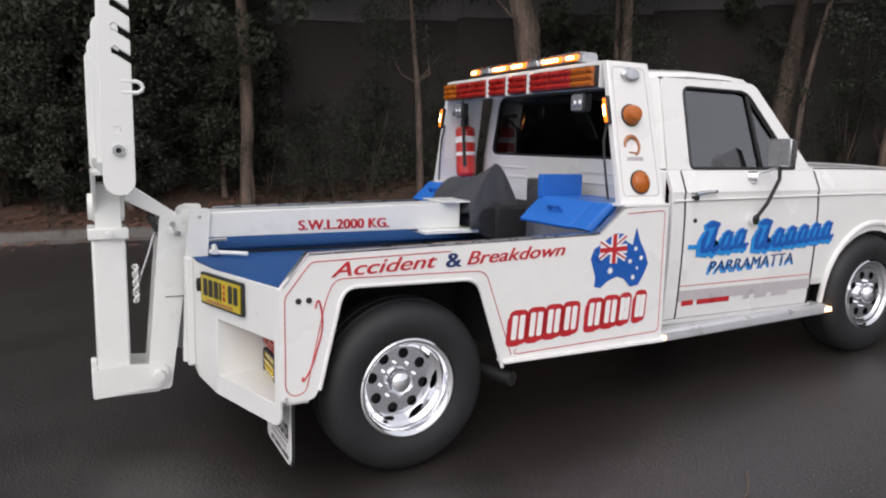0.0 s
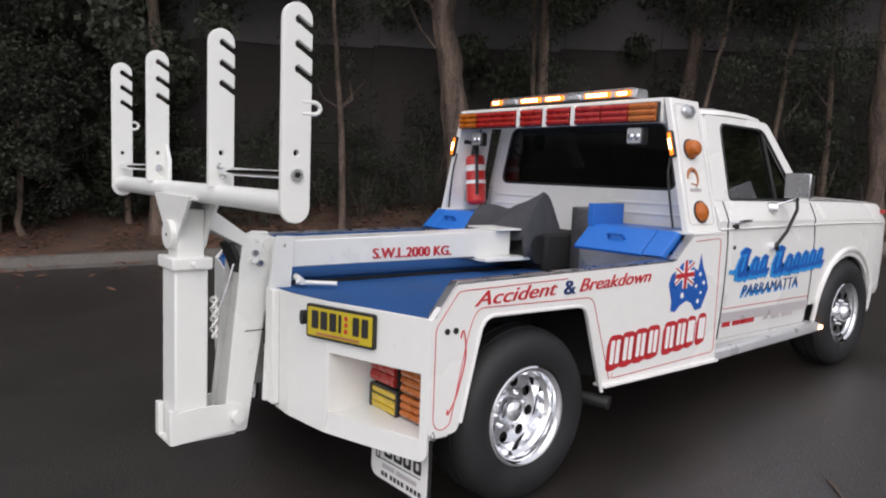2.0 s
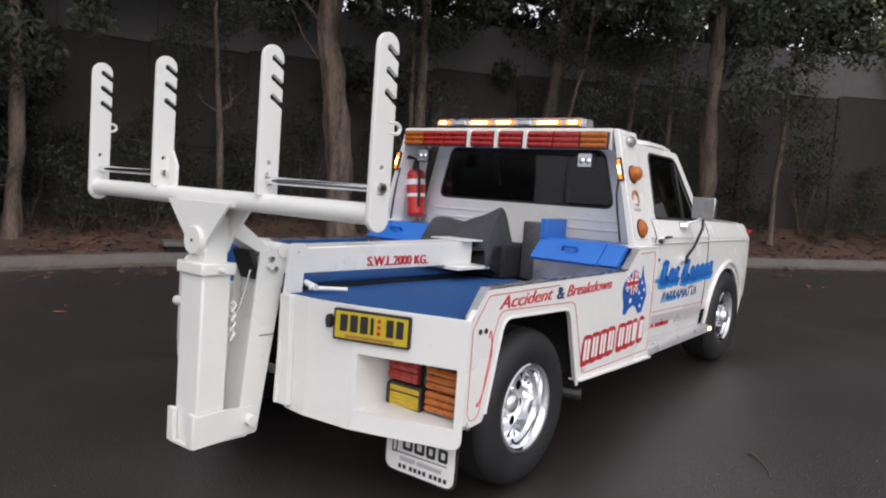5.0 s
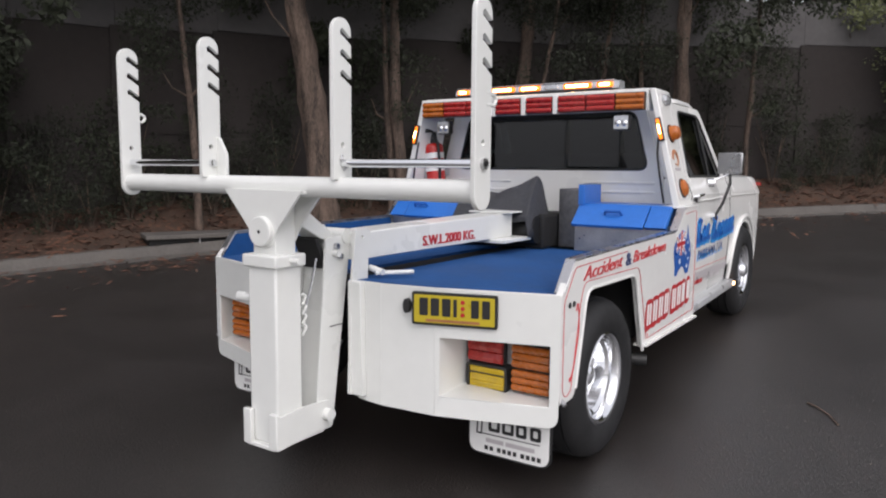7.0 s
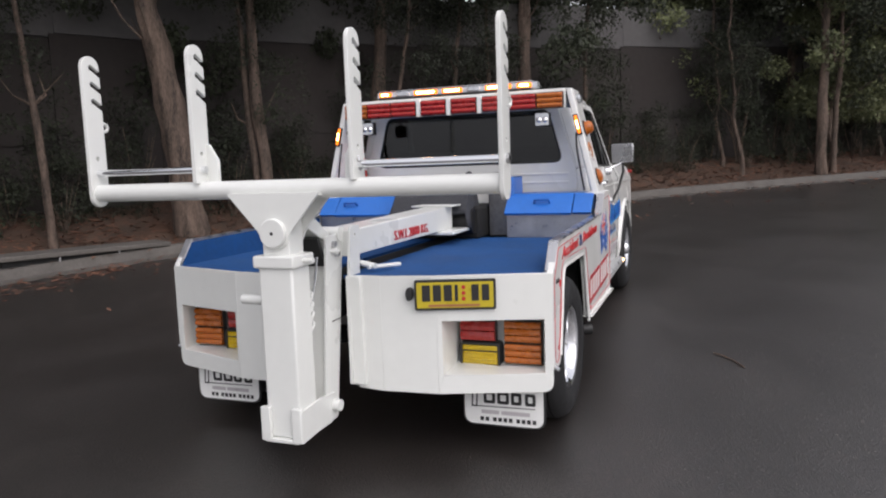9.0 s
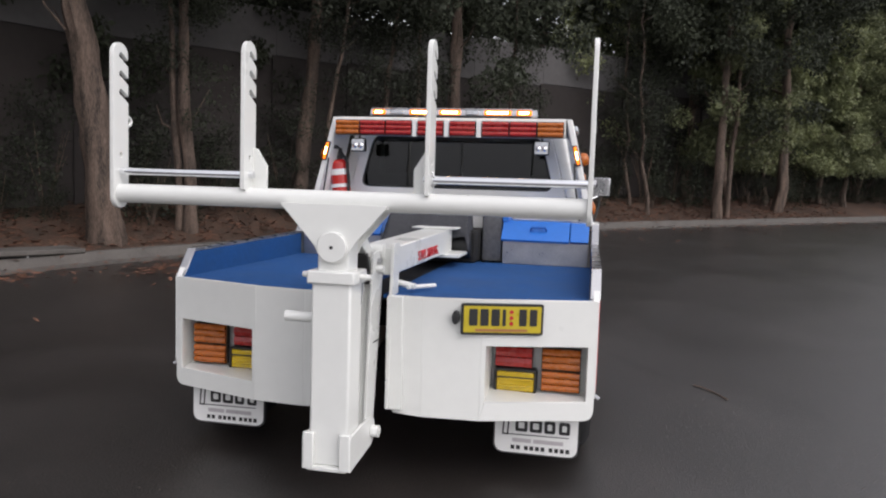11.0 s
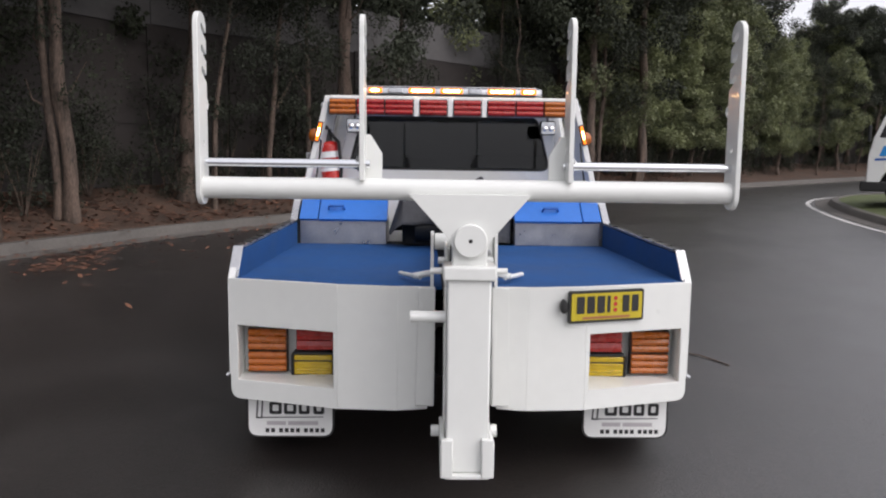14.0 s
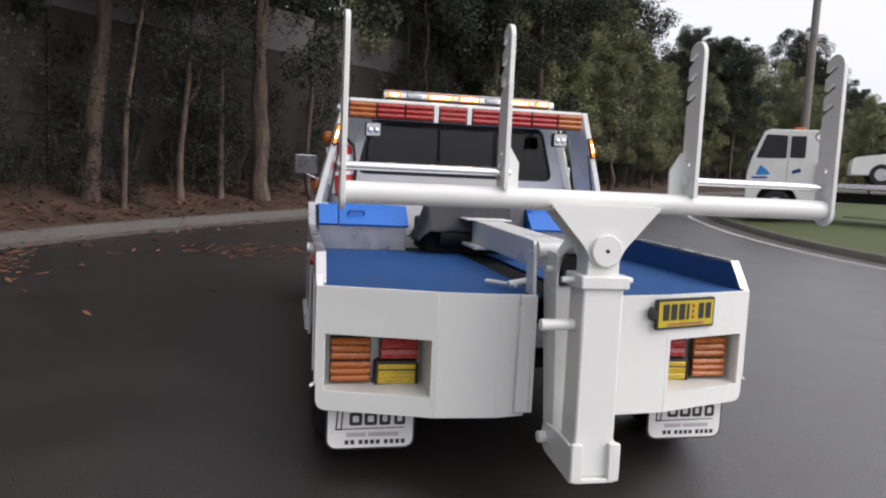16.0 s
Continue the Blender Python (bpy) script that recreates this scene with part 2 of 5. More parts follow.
def rounded(pts, radii, n=5):
    """A polygon with rounded corners."""
    out = []
    for i, p in enumerate(pts):
        r = radii[i] if isinstance(radii, (list, tuple)) else radii
        p, a, b = Vector(p), Vector(pts[i - 1]), Vector(pts[(i + 1) % len(pts)])
        if r <= 0:
            out.append(tuple(p))
            continue
        u, v = (a - p).normalized(), (b - p).normalized()
        r = min(r, (a - p).length * 0.45, (b - p).length * 0.45)
        s, e = p + u * r, p + v * r
        for k in range(n + 1):
            t = k / n
            out.append(tuple((1 - t) ** 2 * s + 2 * t * (1 - t) * p + t * t * e))
    return out


AXES = {"x": ((0, 1, 0), (0, 0, 1), (1, 0, 0)), "y": ((1, 0, 0), (0, 0, 1), (0, 1, 0)), "z": ((1, 0, 0), (0, 1, 0), (0, 0, 1))}


def sheet(loops, axis, at, thick, bm=None, frame3=None):
    """A plate with holes: loops of (u, v), outline first, in the plane across axis at that height, thick along it."""
    bm = bm or bmesh.new()
    u, v, w = [Vector(a) for a in (frame3 or AXES[axis])]
    o = at if isinstance(at, Vector) else w * at
    edges = []
    for loop in loops:
        vs = [bm.verts.new(o + u * p[0] + v * p[1]) for p in loop]
        edges += [bm.edges.new((vs[i], vs[(i + 1) % len(vs)])) for i in range(len(vs))]
    got = bmesh.ops.triangle_fill(bm, edges=edges, use_beauty=True, use_dissolve=False)
    faces = [f for f in got["geom"] if isinstance(f, bmesh.types.BMFace)]
    if thick:
        ext = bmesh.ops.extrude_face_region(bm, geom=faces, use_keep_orig=True)
        bmesh.ops.translate(bm, vec=w * thick, verts=[g for g in ext["geom"] if isinstance(g, bmesh.types.BMVert)])
    return bm


def mirrored(bm):
    bm2 = bm.copy()
    bmesh.ops.scale(bm2, vec=(-1, 1, 1), verts=bm2.verts)
    return bm2


def lettering(text, size, m, name, material, parent, width=None, shear=0.0, depth=0.0015, bold=0.0, label=""):
    """Words as a thin mesh, laid out by the pose m; width stretches the line to that length."""
    cu = bpy.data.curves.new(name, "FONT")
    cu.body, cu.size, cu.extrude, cu.shear, cu.offset = text, size, depth, shear, 0.0
    tmp = bpy.data.objects.new(name, cu)
    scene.collection.objects.link(tmp)
    bpy.context.view_layer.update()
    me = bpy.data.meshes.new_from_object(tmp.evaluated_get(bpy.context.evaluated_depsgraph_get()))
    bpy.data.objects.remove(tmp)
    if width:
        xs = [v.co.x for v in me.vertices]
        me.transform(Matrix.Diagonal((width / (max(xs) - min(xs)), 1, 1, 1)))
    if bold:
        bm = bmesh.new()
        for k in range(4):
            me2 = me.copy()
            me2.transform(Matrix.Translation((bold * k, 0, 0.0004 * k)))
            bm.from_mesh(me2)
            bpy.data.meshes.remove(me2)
        bm.to_mesh(me)
        bm.free()
    me.transform(m)
    me.materials.clear()
    me.materials.append(material)
    ob = new(name, me)
    ob.parent = parent
    if label:
        ob["label"] = label
    return ob


# ---- ground ----
KERB = [(-20, -60), (-13.4, -17), (-10.5, -8), (-7.9, 0.1), (-6.75, 3.4), (-5.4, 6.1), (-3.4, 8.85), (-1.2, 11.25), (1.39, 14.0), (5.8, 17.5), (10.7, 21.2), (18, 26.7), (33.4, 37.7), (75, 67)]
ISLAND = [(22, -50), (14.5, -9), (9.75, 4.3), (8.75, 7.0), (8.7, 9.7), (9.4, 12.9), (10.55, 15.6), (12.5, 17.4), (16.5, 19.6), (31, 29.6), (70, 56)]


def rise(x, y):
    """The road climbs steadily away from the tail of the truck."""
    return -0.003 * max(-30, min(60, x)) + 0.048 * (max(-12.0, min(40.0, y)) - 0.565)


def spline(pts, step=0.6):
    """A smooth line through pts, at even steps."""
    out = []
    for i in range(len(pts) - 1):
        p = [Vector(pts[max(0, min(len(pts) - 1, i + k))]) for k in (-1, 0, 1, 2)]
        n = max(2, int((p[2] - p[1]).length / step))
        for k in range(n):
            t = k / n
            out.append(0.5 * (2 * p[1] + (p[2] - p[0]) * t + (2 * p[0] - 5 * p[1] + 4 * p[2] - p[3]) * t * t + (3 * p[1] - p[0] - 3 * p[2] + p[3]) * t ** 3))
    return out + [Vector(pts[-1])]


def sweep(line, profile, bm=None):
    """A strip along a ground line; profile: (offset to the left, height over the road)."""
    bm = bm or bmesh.new()
    rows = []
    for i, p in enumerate(line):
        d = (line[min(i + 1, len(line) - 1)] - line[max(i - 1, 0)]).normalized()
        left = Vector((-d.y, d.x))
        row = []
        for o, h in profile:
            q = p + left * o
            hh = h(q, o) if callable(h) else h
            row.append(bm.verts.new((q.x, q.y, rise(q.x, q.y) + hh)))
        rows.append(row)
    for a, b in zip(rows, rows[1:]):
        for k in range(len(profile) - 1):
            bm.faces.new((a[k], a[k + 1], b[k + 1], b[k]))
    return bm


bm = bmesh.new()
xs = [-400, -120, -60, -30] + [x for x in range(-20, 61, 4)] + [80, 120, 200, 400]
ys = [-400, -120, -60, -30] + [y for y in range(-20, 101, 4)] + [130, 200, 400]
grid = [[bm.verts.new((x, y, rise(x, y))) for x in xs] for y in ys]
for a, b in zip(grid, grid[1:]):
    for k in range(len(xs) - 1):
        bm.faces.new((a[k], a[k + 1], b[k + 1], b[k]))
ground = tagged(mesh_ob("ground", bm, ASPHALT), "dark damp asphalt road surface", "road", kind="structure")

kerb_line = spline(KERB)
island_line = spline(ISLAND)
tagged(mesh_ob("kerb", sweep(kerb_line, [(-0.32, 0.004), (-0.02, 0.012), (0.0, 0.02), (0.05, 0.13), (0.07, 0.145), (0.22, 0.145), (0.24, 0.10)]), CONCRETE),
       "weathered grey concrete kerb and gutter along the road", "kerb", kind="structure")


def bank_height(q, o):
    return 0.12 + 0.22 * max(0.0, min(o, 2.8) - 0.4) + 0.10 * noise.noise((q.x * 0.6, q.y * 0.6, 0.3)) * min(1, max(0, o - 0.3)) + 0.03 * noise.noise((q.x * 3, q.y * 3, 2))


tagged(mesh_ob("planted_bank", sweep(kerb_line, [(o, bank_height) for o in (0.2, 0.35, 0.55, 0.8, 1.1, 1.4, 1.7, 2.0, 2.4, 2.9, 3.6)]), SOIL),
       "brown leaf-littered earth bank rising from the kerb to the wall", "ground", kind="structure")
tagged(mesh_ob("kerb_island", sweep(island_line, [(0.32, 0.006), (0.02, 0.012), (0.0, 0.02), (-0.06, 0.13), (-0.08, 0.145), (-0.24, 0.145), (-0.26, 0.08)]), CONCRETE),
       "pale concrete kerb round the grassed island", "kerb", kind="structure")
tagged(mesh_ob("edge_line", sweep(island_line, [(0.52, 0.006), (0.42, 0.006)]), LINE), "worn white painted edge line beside the island kerb", "road marking", kind="structure")


def lawn_height(q, o):
    return 0.13 + 0.09 * min(1.5, max(0.0, -o - 0.3)) + 0.02 * noise.noise((q.x, q.y, 0))


tagged(mesh_ob("grass_island", sweep(island_line, [(o, lawn_height) for o in (-0.22, -0.5, -1.0, -2.0, -3.5, -8, -20)]), GRASS),
       "short patchy green grass on the island", "grass", kind="structure")

# ---- the tow truck ----
truck = thing("tow_truck", "white tow truck with blue tray and lifting boom", "tow truck", (0, 0, 0.05))


def both(name, bm, material, bevel=0.0, label=""):
    """The right part and its mirror image on the left."""
    b2 = mirrored(bm)
    return part(name, bm, material, truck, label, bevel), part(name, b2, material, truck, label, bevel)


# tray sides
SIDE_X = 1.125
side = rounded([(-0.035, 0.862), (0.085, 1.0), (1.60, 1.025), (1.752, 1.155), (2.052, 1.172), (2.052, 0.44), (1.045, 0.415), (0.895, 0.855), (0.240, 0.862), (0.135, 0.44), (0.115, 0.385), (-0.035, 0.375)],
               [0, 0.02, 0.03, 0.02, 0, 0, 0.03, 0.07, 0.07, 0.1, 0.03, 0.05])
side_panels = both("side_panel", sheet([side], "x", SIDE_X - 0.03, 0.03), WHITE, 0.006)
lip = [(1.045, 0.405), (0.895, 0.850), (0.240, 0.857), (0.135, 0.42)]
both("wheel_arch_lip", pipe([(SIDE_X - 0.004, y, z) for y, z in rounded(lip, [0, 0.07, 0.07, 0])], 0.010, 8), WHITE)
both("sill_rail", box(SIDE_X - 0.055, SIDE_X + 0.022, 1.04, 2.06, 0.425, 0.440), WHITE, 0.004)
cap = [(-0.02, 0.868), (0.088, 1.004), (1.598, 1.029), (1.750, 1.16)]
bm = bmesh.new()
for (ya, za), (yb, zb) in zip(cap, cap[1:]):
    hull8([(SIDE_X - 0.045, ya, za), (SIDE_X + 0.004, ya, za), (SIDE_X + 0.004, ya, za + 0.008), (SIDE_X - 0.045, ya, za + 0.008)],
          [(SIDE_X - 0.045, yb, zb), (SIDE_X + 0.004, yb, zb), (SIDE_X + 0.004, yb, zb + 0.008), (SIDE_X - 0.045, yb, zb + 0.008)], bm)
both("side_capping", bm, STEEL, 0.002, "bright metal capping strip")
both("inner_side", sheet([[(-0.02, 0.86), (0.085, 0.995), (1.6, 1.02), (1.6, 0.86)]], "x", SIDE_X - 0.046, 0.014), BLUE, label="dark blue inner face of the tray side")

# deck, in two halves with the boom between them
KINK = (0.45, -0.235)
CORNER = (1.12, -0.035)
deck = [(0.10, -0.232), (0.31, -0.232), (0.56, -0.196), (CORNER[0] - 0.045, CORNER[1] + 0.004), (SIDE_X - 0.047, 1.62), (0.10, 1.62)]
both("deck", sheet([deck], "z", 0.852, 0.016), BLUE, label="matt blue deck")
part("deck_channel", box(-0.10, 0.10, -0.2, 1.62, 0.835, 0.852), DARK, truck)
part("deck_frame", box(-1.05, 1.05, 1.06, 2.04, 0.46, 0.845), DARK, truck)
part("chassis", box(0.38, 0.48, -0.1, 4.5, 0.46, 0.64, box(-0.48, -0.38, -0.1, 4.5, 0.46, 0.64, box(-0.48, 0.48, 0.9, 1.2, 0.5, 0.6))), DARK, truck)
part("rear_axle", lathe([(-0.85, 0.05), (-0.15, 0.06), (-0.1, 0.14), (0.1, 0.14), (0.15, 0.06), (0.85, 0.05)], (0, 0.576, 0.36), 16), DARK, truck)
part("front_axle", rod((-0.85, 3.98, 0.518), (0.85, 3.98, 0.518), 0.05, 14), DARK, truck)
part("exhaust_tail", rod((0.93, 1.02, 0.35), (1.13, 1.10, 0.34), 0.035, 14), BLACK, truck)
both("inner_guard", box(0.58, 0.60, 0.0, 1.1, 0.45, 0.852), DARK)


# tail panels, flat in the middle and swept forward at the corners
def tail_point(u, z, out=0.0):
    """A point of the swept tail panel: u metres from the kink to the corner."""
    d = (Vector(CORNER) - Vector(KINK)).normalized()
    return Vector((KINK[0] + d.x * u + d.y * out, KINK[1] + d.y * u - d.x * out, z))


TU = (Vector(CORNER) - Vector(KINK)).normalized()
TAIL3 = ((TU.x, TU.y, 0), (0, 0, 1), (-TU.y, TU.x, 0))
TLEN = (Vector(CORNER) - Vector(KINK)).length
U0 = 0.135
tail = rounded([(U0, 0.868), (TLEN, 0.868), (TLEN, 0.275), (U0, 0.274)], [0, 0, 0.055, 0])
R0, R1 = 0.158, 0.658
recess = rounded([(R0, 0.372), (R1, 0.372), (R1, 0.640), (R0, 0.640)], 0.004)
bm = sheet([tail, recess], "y", Vector((KINK[0], KINK[1], 0)), 0.014, None, TAIL3)
XB = 0.30
sheet([[(0.160, 0.868), (XB, 0.868), (XB, 0.281), (0.160, 0.290)]], "y", KINK[1], 0.014, bm)
pa, pc = Vector((XB, KINK[1])), Vector(tail_point(U0, 0).xy)
ua = (pc - pa).normalized()
sheet([[(0, 0.868), ((pc - pa).length, 0.868), ((pc - pa).length, 0.274), (0, 0.281)]], "y", Vector((pa.x, pa.y, 0)), 0.014, bm, ((ua.x, ua.y, 0), (0, 0, 1), (-ua.y, ua.x, 0)))
tail_panels = both("tail_panel", bm, CREAM, 0.003)
# the lamp recess: floor, roof, two cheeks and a back
a, b = tail_point(R0, 0), tail_point(R1, 0)
back_y = 0.095
bm = box(a.x, 1.09, back_y, back_y + 0.01, 0.37, 0.645)
hull8([(a.x, a.y + 0.004, 0.358), (b.x, b.y + 0.004, 0.358), (b.x, back_y, 0.372), (a.x, back_y, 0.372)], [(a.x, a.y + 0.004, 0.370), (b.x, b.y + 0.004, 0.370), (b.x, back_y, 0.384), (a.x, back_y, 0.384)], bm)
hull8([(a.x, a.y + 0.004, 0.642), (b.x, b.y + 0.004, 0.642), (b.x, back_y, 0.642), (a.x, back_y, 0.642)], [(a.x, a.y + 0.004, 0.652), (b.x, b.y + 0.004, 0.652), (b.x, back_y, 0.652), (a.x, back_y, 0.652)], bm)
box(a.x - 0.012, a.x, a.y + 0.006, back_y, 0.36, 0.65, bm)
box(b.x, b.x + 0.012, b.y + 0.006, back_y, 0.36, 0.65, bm)
both("lamp_recess", bm, CREAM)
bm = sheet([[(0.0, 0.0), (0.085, 0.0), (0.075, 0.555), (0.0, 0.555)]], "y", Vector((0.130, -0.272, 0.315)), 0.036)
both("tail_channel", bm, CREAM, 0.006)
both("mast_plate", sheet([rounded([(-0.29, 0.32), (-0.16, 0.32), (-0.15, 0.9), (-0.135, 1.115), (-0.235, 1.118), (-0.265, 0.87)], [0.01, 0, 0, 0.02, 0.02, 0]), circle(-0.19, 1.07, 0.009, 10)], "x", 0.138, 0.014), CREAM, 0.003)


# lamps
def lamp_block(name, x0, x1, z0, z1, y, ribs, lens, gap=0.004, parent=truck, label=""):
    body = part(name, box(x0, x1, y - 0.012, y + 0.02, z0, z1), BLACK, parent, label, 0.003)
    h = (z1 - z0 - 2 * gap) / ribs
    for k in range(ribs):
        za = z0 + gap + k * h
        prof = [(y - 0.010, za + 0.0005), (y - 0.026, za + 0.002), (y - 0.034, za + h * 0.5), (y - 0.026, za + h - 0.002), (y - 0.010, za + h - 0.0005)]
        part("lens", sheet([prof], "x", x0 + gap, x1 - x0 - 2 * gap), lens, body, bevel=0.002)
    return body


for s in (1, -1):
    def lr(p, q):
        return (p, q) if s > 0 else (-q, -p)
    lamp_block("indicator_lamp", *lr(0.856, 1.050), 0.497, 0.610, 0.045, 3, AMBER_LENS, label="ribbed amber indicator lamp in black frame")
    lamp_block("indicator_lamp", *lr(0.856, 1.050), 0.388, 0.495, 0.045, 3, AMBER_LENS, label="ribbed amber indicator lamp in black frame")
    lamp_block("brake_lamp", *lr(0.622, 0.812), 0.497, 0.606, 0.045, 2, RED_LENS, label="ribbed dark red brake lamp in black frame")
    x0, x1 = lr(0.620, 0.836)
    flash = part("flasher", sheet([rounded([(x0, 0.366), (x1, 0.366), (x1, 0.494), (x0, 0.494)], 0.025), rounded([(x0 + 0.014, 0.378), (x1 - 0.014, 0.378), (x1 - 0.014, 0.478), (x0 + 0.014, 0.478)], 0.01)], "y", 0.012, 0.08), BLACK, truck, "yellow strobe flasher in rounded black case", 0.006)
    part("lens", box(x0 + 0.013, x1 - 0.013, 0.016, 0.07, 0.377, 0.479), YELLOW_LENS, flash, bevel=0.008)
    part("seam", box(x0 + 0.016, x1 - 0.016, 0.0125, 0.02, 0.444, 0.452), BLACK, flash)
    for k in range(2):
        part("rib", box(x0 + 0.025, x1 - 0.025, 0.008, 0.022, 0.400 + 0.034 * k, 0.412 + 0.034 * k), YELLOW_LENS, flash, bevel=0.004)

# number plate on the right tail panel
PU = 0.040
bm = sheet([rounded([(PU - 0.008, 0.700), (PU + 0.388, 0.700), (PU + 0.388, 0.850), (PU - 0.008, 0.850)], 0.012)], "y", tail_point(0, 0, 0.003) + Vector((0, 0, 0)), -0.014, None, TAIL3)
plate = part("number_plate", bm, BLACK, truck, "yellow number plate in a black frame", 0.002)
bm = sheet([rounded([(PU + 0.004, 0.712), (PU + 0.376, 0.712), (PU + 0.376, 0.838), (PU + 0.004, 0.838)], 0.006)], "y", tail_point(0, 0, 0.018), -0.003, None, TAIL3)
part("plate_face", bm, PLATE_YELLOW, plate)
for u, w in ((0.030, 0.040), (0.083, 0.040), (0.136, 0.040), (0.189, 0.016), (0.270, 0.036), (0.320, 0.036)):
    bm = sheet([rounded([(PU + u, 0.745), (PU + u + w, 0.745), (PU + u + w, 0.825), (PU + u, 0.825)], 0.006)], "y", tail_point(0, 0, 0.0225), -0.001, None, TAIL3)
    part("bar", bm, BLACK, plate)
for z in (0.752, 0.780, 0.808):
    bm = sheet([circle(PU + 0.232, z + 0.004, 0.010, 10)], "y", tail_point(0, 0, 0.0225), -0.001, None, TAIL3)
    part("dot", bm, RED_PAINT, plate)
part("bar", sheet([[(PU + 0.06, 0.718), (PU + 0.31, 0.718), (PU + 0.31, 0.730), (PU + 0.06, 0.730)]], "y", tail_point(0, 0, 0.0225), -0.001, None, TAIL3), BROWN_SIGN, plate)
part("plate_lamp", lathe([(-0.015, 0.012), (-0.012, 0.022), (0.012, 0.022), (0.015, 0.012)], (0, 0, 0), 14), BLACK, truck)
bpy.data.objects["plate_lamp"].location = tail_point(0.008, 0.782, 0.012)
bpy.data.objects["plate_lamp"].rotation_euler = (0, 0, radians(90))
bpy.data.objects["plate_lamp"].scale = (1, 0.8, 1.5)


# mud flaps
def mud_flap(s):
    x0, x1 = (0.625, 1.062) if s > 0 else (-1.062, -0.625)
    shape = lambda d: rounded([(x0 + d, 0.050 + d), (x1 - d, 0.050 + d), (x1 - d, 0.36), (x0 + d, 0.36)], [0.06 - d, 0.06 - d, 0, 0])
    fl = part("mud_flap", sheet([shape(0)], "y", 0.030, 0.012), BLACK, truck, "white mud flap with a black rubber edge")
    part("flap_face", sheet([shape(0.010)], "y", 0.030, -0.004), WHITE_SIGN, fl)
    y = 0.0255
    cx = (x0 + x1) / 2
    for k, w in enumerate((0.062, 0.062, 0.055, 0.055)):
        xa = cx - 0.105 + 0.073 * k
        part("bar", sheet([rounded([(xa, 0.172), (xa + w, 0.172), (xa + w, 0.236), (xa, 0.236)], 0.012), rounded([(xa + 0.016, 0.188), (xa + w - 0.016, 0.188), (xa + w - 0.016, 0.220), (xa + 0.016, 0.220)], 0.006)], "y", y, -0.001), BLACK, fl)
    part("bar", sheet([[(cx - 0.15, 0.152), (cx + 0.165, 0.156), (cx + 0.165, 0.160), (cx - 0.15, 0.157)]], "y", y, -0.001), BLACK, fl)
    part("emblem", sheet([[(cx - 0.172, 0.150), (cx - 0.140, 0.150), (cx - 0.133, 0.262), (cx - 0.165, 0.262)], [(cx - 0.164, 0.158), (cx - 0.147, 0.158), (cx - 0.141, 0.255), (cx - 0.157, 0.255)]], "y", y, -0.001), BLACK, fl)
    for xa, w in ((-0.118, 0.095), (-0.012, 0.15)):
        part("bar", sheet([[(cx + xa, 0.116), (cx + xa + w, 0.116), (cx + xa + w, 0.136), (cx + xa, 0.136)]], "y", y, -0.001), GREY_SIGN, fl)
    for k in range(10):
        xa = cx - 0.125 + 0.028 * k + (0.012 if k > 1 else 0) + (0.012 if k > 5 else 0)
        part("bar", sheet([[(xa, 0.078), (xa + 0.019, 0.078), (xa + 0.019, 0.099), (xa, 0.099)]], "y", y, -0.001), BLACK, fl)


mud_flap(1), mud_flap(-1)


# wheels
def wheel(name, cx, cy, s, dish, outer=1.092, cz=0.357):
    """A chrome wheel with round holes and its tyre; dish: how deep the disc lies behind the tyre's face."""
    c = (0, 0, 0)
    w = part(name, lathe([(0.002, 0.214), (0.004, 0.222), (0.0, 0.229), (-0.012, 0.230), (-0.03, 0.214), (-0.24, 0.205), (-0.25, 0.222), (-0.262, 0.222), (-0.262, 0.160), (-dish - 0.012, 0.160), (-dish + 0.004, 0.166), (-dish * 0.55, 0.176), (-dish * 0.42, 0.193), (-0.014, 0.199), (-0.004, 0.206)], c, 56, closed=True), CHROME, truck, "polished chrome wheel with round holes")
    tyre = [(-0.014, 0.226), (0.004, 0.235), (0.020, 0.275), (0.019, 0.335), (-0.004, 0.370), (-0.03, 0.388), (-0.055, 0.395), (-0.057, 0.386), (-0.067, 0.386), (-0.069, 0.397), (-0.12, 0.399), (-0.122, 0.389), (-0.132, 0.389), (-0.134, 0.399), (-0.19, 0.398), (-0.192, 0.388), (-0.202, 0.388), (-0.204, 0.395), (-0.23, 0.388), (-0.258, 0.370), (-0.278, 0.335), (-0.284, 0.275), (-0.276, 0.235), (-0.26, 0.226)]
    t = part("tyre", lathe(tyre, c, 64, closed=True), RUBBER, w)
    disc = sheet([circle(0, 0, 0.165, 48)] + [circle(0.130 * math.cos(k * math.tau / 8), 0.130 * math.sin(k * math.tau / 8), 0.0255, 18) for k in range(8)] + [circle(0, 0, 0.05, 20)], "x", -dish - 0.006, 0.006)
    part("disc", disc, CHROME, w, smooth=False)
    part("drum", lathe([(-0.2, 0.15), (-dish - 0.03, 0.15)], c, 28), DARK, w)
    part("hub_cap", lathe([(-dish, 0.066), (-dish + 0.03, 0.062), (-dish + 0.048, 0.055), (-dish + 0.062, 0.038), (-dish + 0.068, 0.006)], c, 28), CHROME, w)
    for k in range(8):
        y, z = 0.086 * math.cos((k + 0.5) * math.tau / 8), 0.083 * math.sin((k + 0.5) * math.tau / 8)
        part("wheel_nut", rod((-dish, y, z), (-dish + 0.02, y, z), 0.010, 6), CHROME, w)
    turn = pose(s * outer, cy, cz, random.uniform(0, 40)) if s > 0 else pose(-outer, cy, cz, random.uniform(0, 40), 0, 180)
    w.matrix_basis = turn @ Matrix.Diagonal((1, 1.02, 1.02, 1))
    return w


